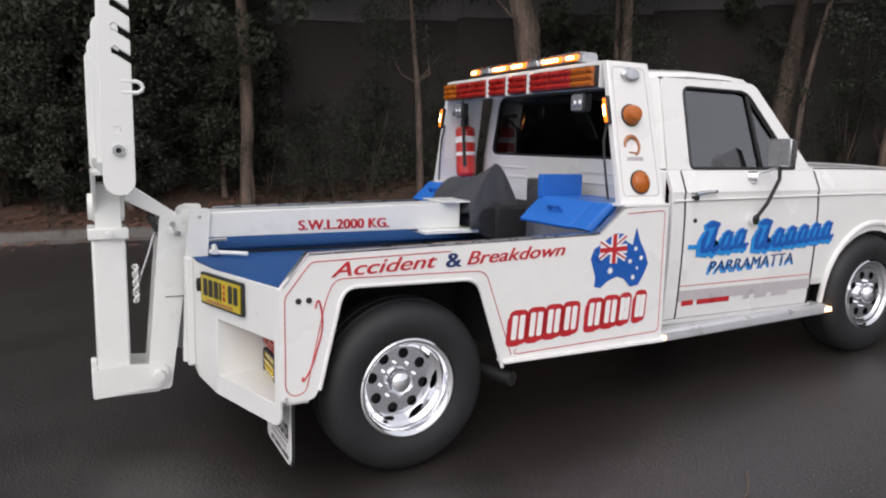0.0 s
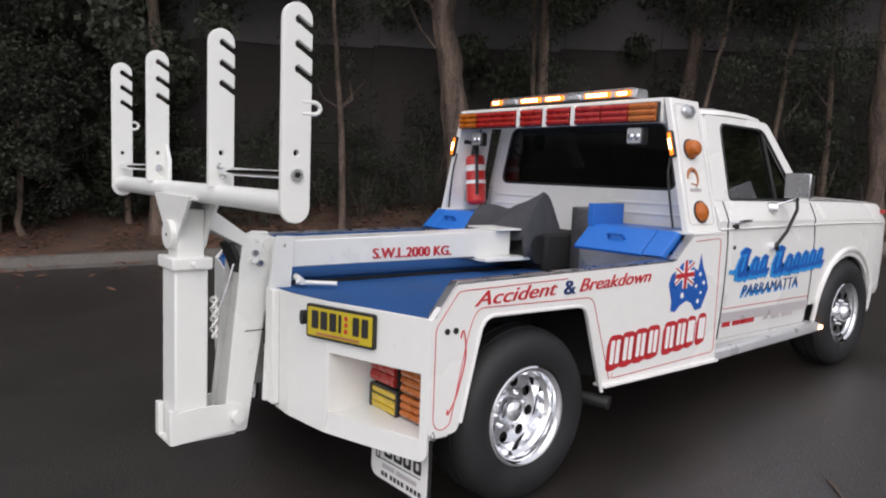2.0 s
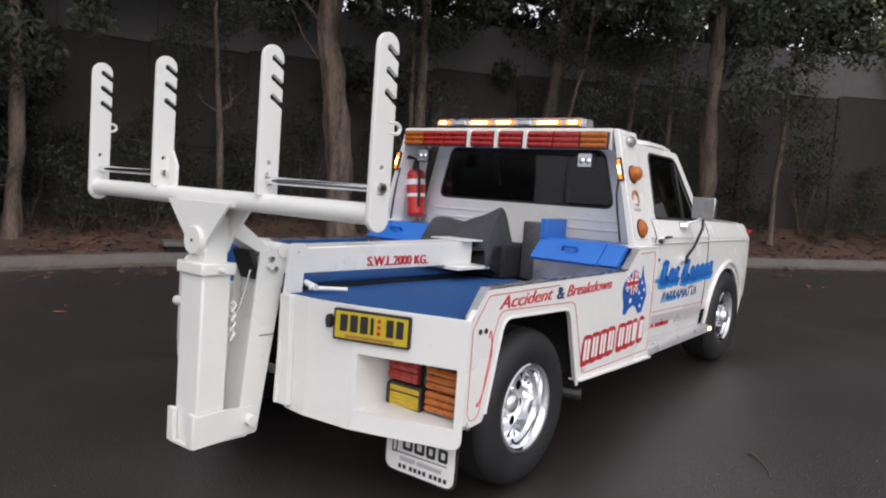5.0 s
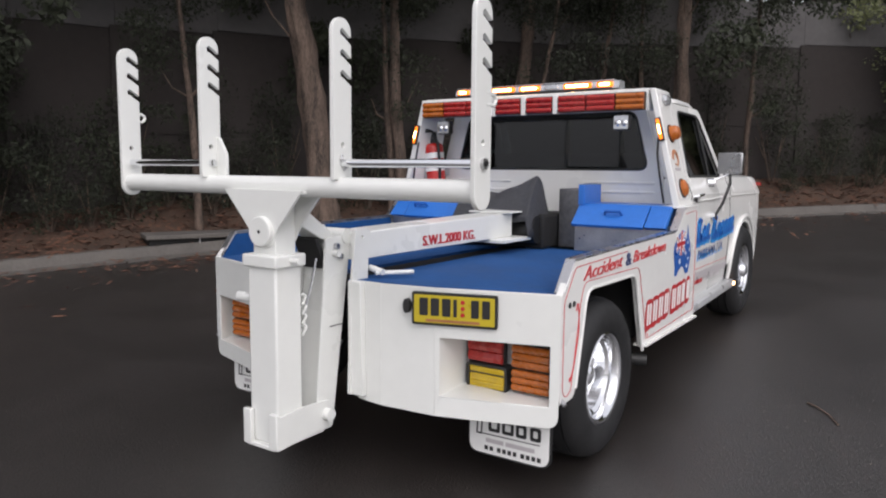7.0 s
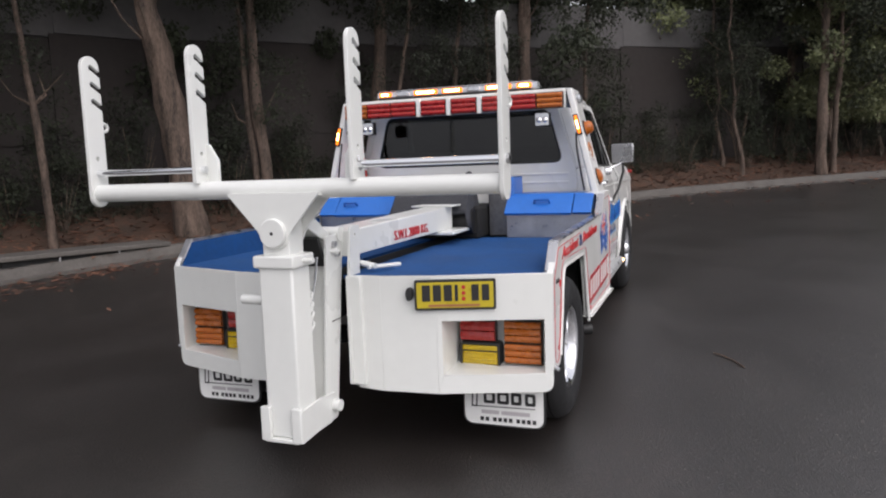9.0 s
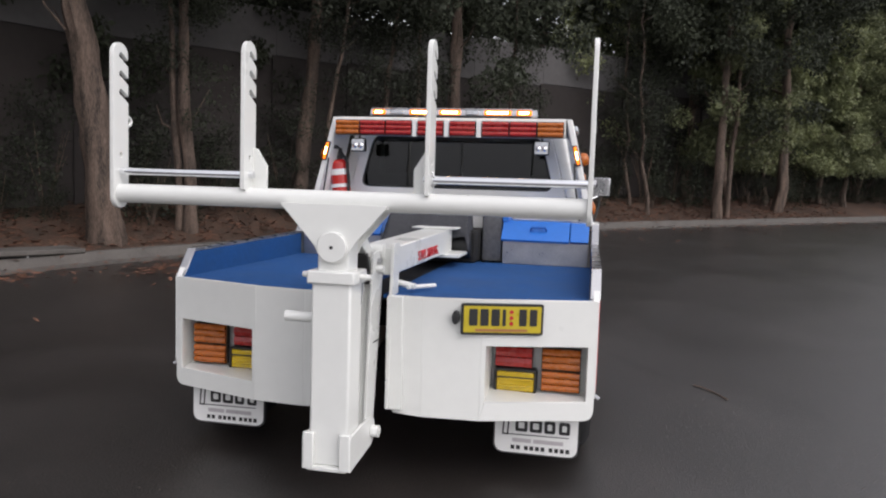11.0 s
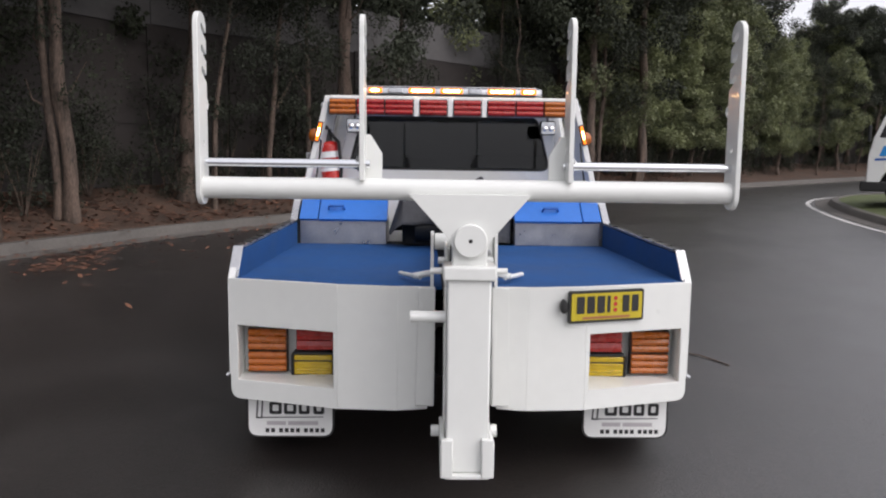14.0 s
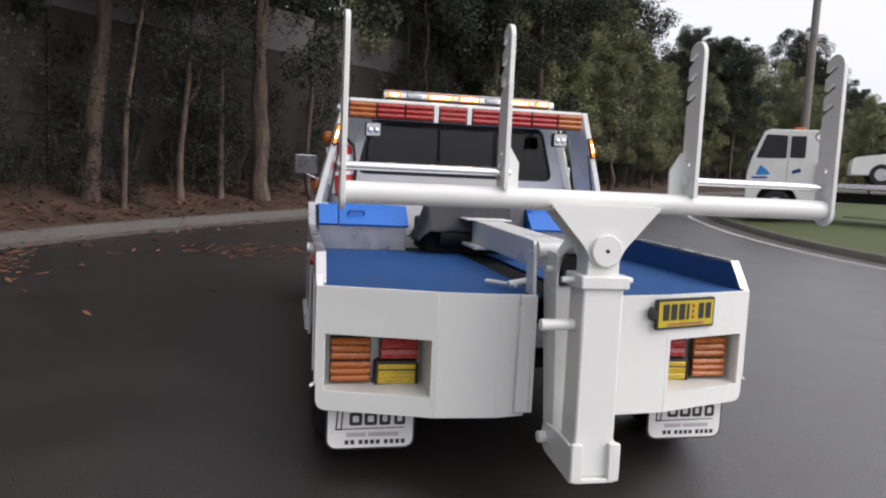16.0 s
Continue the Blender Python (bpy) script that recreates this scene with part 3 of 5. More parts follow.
wheel("rear_wheel", 0, 0.565, 1, 0.125), wheel("rear_wheel", 0, 0.565, -1, 0.125)
wheel("front_wheel", 0, 3.98, 1, 0.03, 1.035, 0.518), wheel("front_wheel", 0, 3.98, -1, 0.03, 1.035, 0.518)

# towers and the lamp header behind the cab
T0, T1, TB, TT = 1.757, 2.045, 1.172, 1.915
bm = hull8([(1.090, T0 - 0.005, TB), (1.090, T1 + 0.01, TB), (0.985, T1 + 0.01, TB), (1.045, T0 - 0.005, TB)],
           [(0.905, T0 + 0.008, TT), (0.905, T1, TT), (0.835, T1, TT), (0.865, T0 + 0.008, TT)])
both("tower", bm, WHITE, 0.006)
both("tower_base", box(0.99, 1.128, T0 - 0.01, 2.056, 1.160, 1.176), WHITE, 0.003)
part("lamp_header", sheet([rounded([(T0 + 0.005, 1.775), (T1, 1.800), (T1, 1.917), (T0 + 0.005, 1.917)], [0.01, 0.03, 0.01, 0.01])], "x", -0.862, 1.724), WHITE, truck, "white lamp header across the back of the cab", 0.004)


def tower_x(z):
    return 1.090 - (z - TB) / (TT - TB) * 0.185


for s in (1, -1):
    for z, r, y, d in ((1.285, 0.052, 1.895, 0.03), (1.632, 0.048, 1.880, 0.055)):
        m = part("side_lamp", lathe([(0.0, r + 0.006), (0.008, r + 0.006), (0.010, r), (d * 0.7, r * 0.96), (d, r * 0.7), (d + 0.006, r * 0.2)], (0, 0, 0), 24), AMBER_LENS, truck, "round amber side lamp")
        part("lamp_base", lathe([(-0.004, r + 0.012), (0.006, r + 0.012), (0.008, r + 0.004)], (0, 0, 0), 24), BLACK, m)
        m.matrix_basis = pose(s * (tower_x(z) + 0.002), y, z, 0, -14 if s > 0 else 14, 0) @ (Matrix.Identity(4) if s > 0 else pose(0, 0, 0, 0, 0, 180))
    m = part("work_lamp", lathe([(0.0, 0.042), (0.014, 0.042), (0.022, 0.034), (0.026, 0.01)], (0, 0, 0), 20), CLEAR, truck, "small clear oval lamp")
    m.matrix_basis = pose(s * (tower_x(1.845) + 0.001), 1.905, 1.845, 0, -14 if s > 0 else 14, 0) @ (Matrix.Identity(4) if s > 0 else pose(0, 0, 0, 0, 0, 180)) @ Matrix.Diagonal((1.2, 1.45, 0.85, 1))
    zc = 1.655
    m = part("marker_lamp", hull8([(-0.017, -0.014, -0.075), (0.017, -0.014, -0.075), (0.017, 0.01, -0.075), (-0.017, 0.01, -0.075)], [(-0.017, -0.014, 0.075), (0.017, -0.014, 0.075), (0.017, 0.01, 0.075), (-0.017, 0.01, 0.075)]), BLACK, truck, "lit amber strip lamp on the tower edge", 0.004)
    part("lens", box(-0.010, 0.010, -0.022, -0.012, -0.064, 0.064), AMBER_LIT, m, bevel=0.004)
    part("led_core", box(-0.006, 0.006, -0.026, -0.02, -0.03, 0.03), AMBER_CORE, m, bevel=0.002)
    m.matrix_basis = pose(s * (tower_x(zc) - 0.022), T0 - 0.006, zc, 0, -14 * s, 0)
    f = part("flood_lamp", box(-0.055, 0.055, -0.03, 0.03, -0.05, 0.05), BLACK, truck, "square clear flood lamp under the header", 0.012)
    part("lens", sheet([rounded([(-0.048, -0.043), (0.048, -0.043), (0.048, 0.043), (-0.048, 0.043)], 0.01)], "y", -0.031, -0.004), CLEAR, f)
    for dx in (-0.022, 0.022):
        part("reflector", lathe([(0, 0.020), (0.006, 0.014), (0.008, 0.004)], (0, 0, 0), 14), CHROME, f).matrix_basis = pose(dx, -0.035, -0.005, 0, 0, -90)
    part("stem", rod((0, 0.01, 0.04), (0, 0.01, 0.09), 0.008, 8), BLACK, f)
    f.location = (s * 0.695, 1.775, 1.705)

# the row of lamps on the header
x = -0.872
for w, lens in ((0.194, AMBER_LENS), (0.201, RED_LENS), (0.204, RED_LENS), (0.042, None), (0.200, RED_LENS), (0.042, None), (0.200, RED_LENS), (0.042, None), (0.204, RED_LENS), (0.201, RED_LENS), (0.194, AMBER_LENS)):
    if lens:
        lamp_block("header_lamp", x + 0.002, x + w - 0.002, 1.779, 1.893, T0 - 0.012, 3, lens, label="ribbed red rear lamp" if lens is RED_LENS else "ribbed amber rear lamp")
    else:
        part("divider", box(x + 0.004, x + w - 0.004, T0 - 0.034, T0 + 0.004, 1.772, 1.897), WHITE, truck, bevel=0.003)
    x += w

# light bar on top
bar = part("light_bar", sheet([rounded([(1.795, 1.930), (1.915, 1.930), (1.905, 1.985), (1.810, 1.985)], 0.02)], "x", -0.62, 1.27), CLEAR, truck, "low light bar with lit amber beacons", 0.006)
part("rail", box(-0.60, 0.60, 1.785, 1.925, 1.922, 1.936), BLACK, bar)
part("top_cover", box(-0.615, 0.615, 1.812, 1.908, 1.984, 1.992), STEEL, bar, bevel=0.003)
for x, w, lit in ((-0.60, 0.10, 1), (-0.46, 0.11, 0), (-0.31, 0.19, 1), (-0.08, 0.16, 1), (0.12, 0.10, 0), (0.26, 0.20, 1), (0.50, 0.11, 1)):
    part("beacon", box(x, x + w, 1.788, 1.90, 1.942, 1.976), AMBER_LIT if lit else CLEAR, bar, bevel=0.006)
    if lit:
        part("led_core", box(x + 0.02, x + w - 0.02, 1.783, 1.80, 1.950, 1.968), AMBER_CORE, bar, bevel=0.004)
for x in (-0.5, 0.5):
    part("foot", box(x - 0.03, x + 0.03, 1.82, 1.90, 1.914, 1.926), BLACK, bar)

# tool boxes at the front of the tray
for s in (1, -1):
    xa, xb = (0.455, 1.060) if s > 0 else (-1.060, -0.455)
    tb = part("tool_box", box(xa, xb, 1.60, 2.03, 0.868, 1.045), CHECKER, truck, "bare metal tool box with a bright blue lid", 0.003)
    xl0, xl1 = (xa - 0.008, xb - 0.135) if s > 0 else (xa + 0.135, xb + 0.008)
    xe0, xe1 = (xb - 0.128, xb) if s > 0 else (xa, xa + 0.128)
    part("end_panel", hull8([(xe0, 1.557, 1.046), (xe1, 1.557, 1.046), (xe1, 1.700, 1.175), (xe0, 1.700, 1.175)], [(xe0, 1.60, 1.030), (xe1, 1.60, 1.030), (xe1, 1.74, 1.160), (xe0, 1.74, 1.160)]), BRIGHT, tb, bevel=0.003)
    lid = part("lid", hull8([(xl0, 1.555, 1.046), (xl1, 1.555, 1.046), (xl1, 1.700, 1.177), (xl0, 1.700, 1.177)], [(xl0, 1.567, 1.030), (xl1, 1.567, 1.030), (xl1, 1.714, 1.160), (xl0, 1.714, 1.160)]), BRIGHT, tb, "sloping bright blue lid", 0.003)
    part("lid_top", box(xa - 0.004, xb - 0.03, 1.704, 2.04, 1.046, 1.174), BRIGHT, tb, bevel=0.004)
    cx = (xa + xb) / 2 - 0.05
    n = Vector((0, -0.67, 0.74))
    h = [Vector((cx + dx, 1.628, 1.112)) + n * o for dx, o in ((-0.055, -0.004), (-0.05, 0.03), (0.05, 0.03), (0.055, -0.004))]
    part("handle", pipe(h, 0.009, 8), BLUE_SIGN, tb)
part("battery_box", box(0.44, 0.485, 1.68, 1.97, 1.165, 1.300), BRIGHT, truck, bevel=0.004)

# boom arm lying along the tray
bm = hull8([(-0.05, -0.22, 0.960), (0.135, -0.22, 0.960), (0.135, -0.22, 1.092), (-0.05, -0.22, 1.092)], [(-0.05, 1.33, 0.962), (0.135, 1.33, 0.962), (0.135, 1.33, 1.116), (-0.05, 1.33, 1.116)])
arm = part("boom_arm", bm, CREAM, truck, "long white box-section boom arm", 0.006)
part("foot_plate", box(-0.10, 0.235, 1.05, 1.42, 0.940, 0.962), CREAM, arm, bevel=0.004)
part("end_cap", box(-0.12, 0.185, 1.20, 1.42, 1.117, 1.127), CREAM, arm, bevel=0.003)
lettering("S.W.L.2000 KG.", 0.078, Matrix.Translation((0.1365, 0.325, 0.983)) @ pose(0, 0, 0, 90, 0, 90), "lettering", RED_PAINT, arm, 0.53, bold=0.0019)
for s in (1, -1):
    t = part("slide_pin", rod((s * 0.14, -0.12, 0.915), (s * 0.23, -0.13, 0.900), 0.016, 12), CREAM, truck)
    part("pin_handle", rod((s * 0.20, -0.15, 0.897), (s * 0.30, 0.02, 0.892), 0.011, 10), CREAM, t)

# the lifting column at the back
part("column", box(-0.088, 0.088, -0.688, -0.535, 0.175, 1.0), CREAM, truck, "white box-section lifting column", 0.010)
part("collar", box(-0.106, 0.106, -0.704, -0.520, 0.965, 1.022), CREAM, truck, bevel=0.008)
part("inner_column", box(-0.070, 0.070, -0.668, -0.548, 0.99, 1.24), CREAM, truck, bevel=0.006)
foot = part("column_foot", sheet([rounded([(-0.712, 0.162), (-0.40, 0.185), (-0.352, 0.215), (-0.36, 0.31), (-0.54, 0.322), (-0.712, 0.312)], [0.01, 0.03, 0.03, 0.05, 0.02, 0.01])], "x", 0.094, 0.014), CREAM, truck, bevel=0.003)
part("cheek", sheet([rounded([(-0.712, 0.162), (-0.40, 0.185), (-0.352, 0.215), (-0.36, 0.31), (-0.54, 0.322), (-0.712, 0.312)], [0.01, 0.03, 0.03, 0.05, 0.02, 0.01])], "x", -0.108, 0.014), CREAM, foot, bevel=0.003)
for x0, x1 in ((-0.106, -0.058), (0.058, 0.106)):
    part("foot_strap", box(x0, x1, -0.716, -0.690, 0.165, 0.325), CREAM, foot, bevel=0.004)
part("foot_plate", box(-0.09, 0.09, -0.712, -0.40, 0.158, 0.176), CREAM, foot, bevel=0.004)
part("foot_pin", lathe([(-0.145, 0.012), (-0.145, 0.026), (-0.11, 0.026), (-0.108, 0.018), (0.108, 0.018), (0.11, 0.028), (0.145, 0.028), (0.146, 0.012)], (0, -0.408, 0.252), 18), CREAM, foot)
part("stop_pin", rod((-0.09, -0.61, 0.805), (-0.235, -0.61, 0.805), 0.024, 16), CREAM, truck)
for s in (1, -1):
    part("collar_pin", rod((s * 0.10, -0.612, 0.994), (s * 0.156, -0.612, 0.994), 0.013, 10), CREAM, truck)

# the leaning leg that carries the column
lean = lambda y, z, w, d: [(-w, y, z), (w, y, z), (w, y + d, z), (-w, y + d, z)]
leg = part("leaning_leg", hull8(lean(-0.45, 0.20, 0.078, 0.09), lean(-0.330, 1.05, 0.078, 0.11)), CREAM, truck, "white leaning leg between column and tray", 0.006)
for s in (1, -1):
    part("flange", sheet([rounded([(-0.465, 0.168), (-0.345, 0.168), (-0.205, 1.085), (-0.375, 1.075)], 0.02)], "x", s * 0.086 - 0.006, 0.012), CREAM, leg, bevel=0.002)
part("head_pin", rod((-0.135, -0.235, 1.075), (0.10, -0.235, 1.075), 0.038, 18), CREAM, leg)
part("side_pin", rod((-0.12, -0.325, 1.0), (0.125, -0.325, 1.0), 0.015, 12), CREAM, leg)
part("upper_link", hull8([(-0.06, -0.545, 1.16), (0.06, -0.545, 1.16), (0.06, -0.525, 1.25), (-0.06, -0.525, 1.25)], [(-0.06, -0.30, 1.03), (0.06, -0.30, 1.03), (0.06, -0.29, 1.085), (-0.06, -0.29, 1.085)]), CREAM, truck, bevel=0.005)
part("link_plate", hull8([(-0.070, -0.425, 1.070), (0.070, -0.425, 1.070), (0.070, -0.405, 1.078), (-0.070, -0.405, 1.078)], [(-0.070, -0.365, 0.93), (0.070, -0.365, 0.93), (0.070, -0.345, 0.94), (-0.070, -0.345, 0.94)]), BLACK, truck)
part("safety_chain", pipe([(0.05, -0.40, 0.98), (0.052, -0.43, 0.88), (0.05, -0.465, 0.78), (0.05, -0.49, 0.70)], 0.006, 6), STEEL, truck)
for z in (0.80, 0.755, 0.71, 0.66):
    part("hook_link", pipe([(0.05 + 0.016 * math.cos(a), -0.495 + 0.012 * math.sin(a * 2), z + 0.026 * math.sin(a)) for a in [k * math.tau / 10 for k in range(11)]], 0.007, 6), CREAM, truck)

# cross tube, gusset and the four slotted forks
TZ, TY = 1.318, -0.603
part("cross_tube", rod((-1.075, TY, TZ), (1.060, TY, TZ), 0.043, 28), CREAM, truck, "white cross tube of the wheel lift", 0.004)
gus = rounded([(-0.240, 1.302), (0.235, 1.302), (0.225, 1.288), (0.082, 1.125), (0.058, 1.066), (0, 1.042), (-0.058, 1.066), (-0.082, 1.125), (-0.230, 1.288)], [0, 0, 0, 0.03, 0.03, 0.03, 0.03, 0.03, 0])
g = part("gusset", sheet([gus], "y", -0.676, 0.014), CREAM, truck, bevel=0.003)
part("gusset_back", sheet([gus], "y", -0.548, 0.014), CREAM, g, bevel=0.003)
part("gusset_top", box(-0.236, 0.230, -0.674, -0.535, 1.288, 1.300), CREAM, g)
m = part("pivot_boss", lathe([(0, 0.066), (0.018, 0.066), (0.022, 0.062), (0.022, 0.006)], (0, 0, 0), 32), CREAM, g)
m.matrix_basis = pose(0, -0.676, 1.122, 0, 0, -90)
part("pivot_dimple", rod((0, -0.694, 1.122), (0, -0.6995, 1.122), 0.008, 10), DARK, g)


def fork(x, outer):
    y0, y1 = TY - 0.055, TY + 0.055
    zb = 1.250 if outer else 1.352
    pts, w = [], 0.024
    pts += [(y0, zb + 0.05), (y0, 1.94)]
    pts += [((y0 + y1) / 2 + 0.055 * math.cos(a), 1.940 + 0.055 * math.sin(a)) for a in [math.pi - k * math.pi / 10 for k in range(1, 10)]]
    pts.append((y1, 1.935))
    for zs in (1.948, 1.866, 1.784):
        inner, drop = (y0 + y1) / 2 - 0.006, 0.050
        pts.append((y1, zs - drop + w))
        pts += [(inner + 0.008, zs + 0.006), (inner - 0.004, zs - 0.004), (inner - 0.002, zs - w * 0.8), (inner + 0.012, zs - w), (y1, zs - drop - 0.004)]
    if outer:
        pts += [(y1, zb + 0.055)] + [((y0 + y1) / 2 + 0.055 * math.cos(a), zb + 0.055 + 0.055 * math.sin(a)) for a in [-k * math.pi / 10 for k in range(1, 10)]]
    else:
        pts += [(y1, zb), (y0, zb)]
        pts.pop(0)
    cy = (y0 + y1) / 2
    f = part("fork", sheet([pts, circle(cy, 1.492, 0.011, 12)], "x", x - 0.010, 0.020), CREAM, truck, "white upright fork plate with three slanting slots", 0.0025)
    if outer:
        s = 1 if x > 0 else -1
        part("loop", pipe([(x + s * 0.004, cy + 0.02, 1.668), (x + s * 0.004, y1 + 0.018, 1.668), (x + s * 0.004, y1 + 0.032, 1.660), (x + s * 0.004, y1 + 0.037, 1.648), (x + s * 0.004, y1 + 0.032, 1.636), (x + s * 0.004, y1 + 0.018, 1.628), (x + s * 0.004, cy + 0.02, 1.628)], 0.008, 10), CREAM, f)
        part("bolt", rod((x + s * 0.008, cy, 1.418), (x + s * 0.022, cy, 1.418), 0.021, 18), STEEL, f)
        part("bolt_centre", rod((x + s * 0.020, cy, 1.418), (x + s * 0.026, cy, 1.418), 0.010, 12), DARK, f)
    else:
        s = -1 if x > 0 else 1
        br = [(0, 1.350), (s * 0.075, 1.350), (s * 0.075, 1.46), (s * 0.028, 1.535), (0, 1.535)]
        part("bracket", sheet([[(x + a, b) for a, b in br]], "y", cy + 0.030, 0.016), CREAM, f, bevel=0.002)
        part("latch", pipe([(x - s * 0.014, cy - 0.01, 1.45), (x - s * 0.022, cy - 0.02, 1.435), (x - s * 0.022, cy + 0.015, 1.405), (x - s * 0.014, cy, 1.39)], 0.006, 6), STEEL, f)
    return cy


for x, o in ((-1.062, True), (-0.428, False), (0.392, False), (1.055, True)):
    fy = fork(x, o)
part("cross_rod", rod((-1.05, fy, 1.418), (-0.40, fy, 1.418), 0.017, 16), CHROME, truck)
part("cross_rod", rod((0.37, fy, 1.418), (1.045, fy, 1.418), 0.017, 16), CHROME, truck)

# ---- the cab ----
PROF = [(0.46, 0.975), (0.475, 0.992), (0.52, 1.006), (0.66, 1.018), (0.80, 1.026), (0.96, 1.030), (1.10, 1.030), (1.205, 1.022), (1.225, 1.027), (1.243, 1.020), (1.29, 1.000), (1.345, 0.975)]


def body_x(z):
    for (za, xa), (zb, xb) in zip(PROF, PROF[1:]):
        if za <= z <= zb:
            return xa + (xb - xa) * (z - za) / (zb - za)
    return PROF[0][1] if z < PROF[0][0] else PROF[-1][1]


def body_strip(y0, y1, z0, z1, out, thick=0.02, taper=0.0, bm=None, n=10, slope=0.0):
    """A skin that follows the cab's side between two heights."""
    bm = bm or bmesh.new()
    zs = sorted({z0, z1} | {z for z, _ in PROF if z0 < z < z1})
    rows = []
    for y in (y0, y1):
        rows.append([(bm.verts.new((body_x(z) + out, y, z + slope * (y - y0))), bm.verts.new((body_x(z) + out - thick, y, z + slope * (y - y0)))) for z in zs])
    for k in range(len(zs) - 1):
        (a0, b0), (a1, b1) = rows[0][k], rows[0][k + 1]
        (c0, d0), (c1, d1) = rows[1][k], rows[1][k + 1]
        for f in ((a0, c0, c1, a1), (b0, b1, d1, d0), (a0, a1, b1, b0), (c0, d0, d1, c1)):
            bm.faces.new(f)
    for k in (0, -1):
        bm.faces.new((rows[0][k][0], rows[0][k][1], rows[1][k][1], rows[1][k][0]))
    return bm


both("cab_corner", body_strip(2.170, 2.262, 0.50, 1.345, 0, 0.03), WHITE, 0.004)
doors = both("cab_door", body_strip(2.273, 3.388, 0.50, 1.345, 0, 0.03), WHITE, 0.004, "white cab door with blue sign writing")
both("door_sill", body_strip(2.090, 3.45, 0.46, 0.496, -0.004, 0.03), WHITE)
both("side_step", hull8([(0.93, 2.06, 0.385), (1.055, 2.06, 0.385), (1.055, 2.06, 0.452), (0.93, 2.06, 0.452)], [(0.93, 3.54, 0.425), (1.055, 3.54, 0.425), (1.055, 3.54, 0.492), (0.93, 3.54, 0.492)]), STEP, 0.015, "silver side step")

# front wings and bonnet
bm = bmesh.new()
NOSE = [(3.400, 0.0, 0.0), (3.9, 0.0, -0.002), (4.40, -0.002, -0.008), (4.58, -0.006, -0.014), (4.64, -0.018, -0.026), (4.672, -0.045, -0.06)]
half = [(0.62, 1.005)] + [(z, x) for z, x in PROF if 0.62 < z <= 1.20] + [(1.225, 1.027), (1.250, 1.018), (1.310, 0.992), (1.345, 0.968), (1.362, 0.935), (1.370, 0.80), (1.384, 0.50), (1.390, 0.2)]
rows = []
for y, dx, dz in NOSE:
    ring = [(x + dx, z + dz * max(0, (z - 0.9) / 0.45)) for z, x in half]
    rows.append([bm.verts.new((x, y, z)) for x, z in ring] + [bm.verts.new((-x, y, z)) for x, z in ring[::-1]])
for p, q in zip(rows, rows[1:]):
    for k in range(len(p) - 1):
        bm.faces.new((p[k], p[k + 1], q[k + 1], q[k]))
bm.faces.new(rows[-1])
# the wheel arches are cut through the skin
cut = rod((-1.2, 3.98, 0.545), (1.2, 3.98, 0.545), 0.455, 40)
body = mesh_ob("front_body", bm, WHITE, truck)
cutter = mesh_ob("cutter", cut, WHITE)
sol = body.modifiers.new("thick", "SOLIDIFY")
sol.thickness = 0.02
boo = body.modifiers.new("arch", "BOOLEAN")
boo.object, boo.operation, boo.solver = cutter, "DIFFERENCE", "EXACT"
bpy.context.view_layer.update()
cut_mesh = bpy.data.meshes.new_from_object(body.evaluated_get(bpy.context.evaluated_depsgraph_get()))
body.modifiers.clear()
body.data = cut_mesh
cut_mesh.shade_smooth()
cut_mesh.set_sharp_from_angle(angle=radians(13))
bpy.data.objects.remove(cutter)
both("arch_flare", pipe([(body_x(0.545 + 0.457 * math.sin(a)) + 0.004, 3.98 + 0.457 * math.cos(a), 0.545 + 0.457 * math.sin(a)) for a in [math.radians(-6 + k * 192 / 22) for k in range(23)]], 0.018, 8), WHITE)
both("wing_lamp", box(0.975, 1.034, 4.56, 4.625, 1.262, 1.290), RED_LENS, 0.004, "small red marker lamp on the wing")
both("bonnet_seam", pipe([(0.952, 3.42, 1.356), (0.951, 4.0, 1.353), (0.948, 4.60, 1.343)], 0.0045, 6), BLACK)
for y in (2.2675, 3.394):
    both("door_seam", pipe([(body_x(z) - 0.001, y, z) for z in (0.50, 0.52, 0.66, 0.80, 0.96, 1.10, 1.205, 1.225, 1.243, 1.29, 1.34)], 0.004, 5), BLACK)
both("belt_moulding", pipe([(1.031, 2.18, 1.178), (1.031, 3.0, 1.188), (1.031, 3.9, 1.196), (1.026, 4.58, 1.190)], 0.006, 6), WHITE)
part("inner_wing", box(-0.60, 0.60, 3.42, 4.62, 0.5, 1.20), DARK, truck)
part("cab_floor", box(-0.94, 0.94, 2.11, 3.42, 0.50, 0.75), CABIN, truck)
part("dashboard", box(-0.93, 0.93, 3.10, 3.40, 0.80, 1.33), CABIN, truck, bevel=0.04)
part("bench_seat", sheet([rounded([(2.15, 0.80), (2.85, 0.80), (2.85, 1.0), (2.42, 0.98), (2.32, 1.52), (2.2, 1.52)], 0.05)], "x", -0.85, 1.70), CABIN, truck, bevel=0.03)
part("steering_wheel", pipe([(0.42 + 0.19 * math.cos(a), 2.98 + 0.06 * math.sin(a), 1.28 + 0.18 * math.sin(a)) for a in [k * math.tau / 24 for k in range(25)]], 0.014, 8), BLACK, truck)

# greenhouse
GZ0, GZ1, LEANX = 1.345, 1.862, 0.225


def shear(bm):
    for v in bm.verts:
        v.co.x -= (v.co.z - GZ0) * LEANX
    return bm


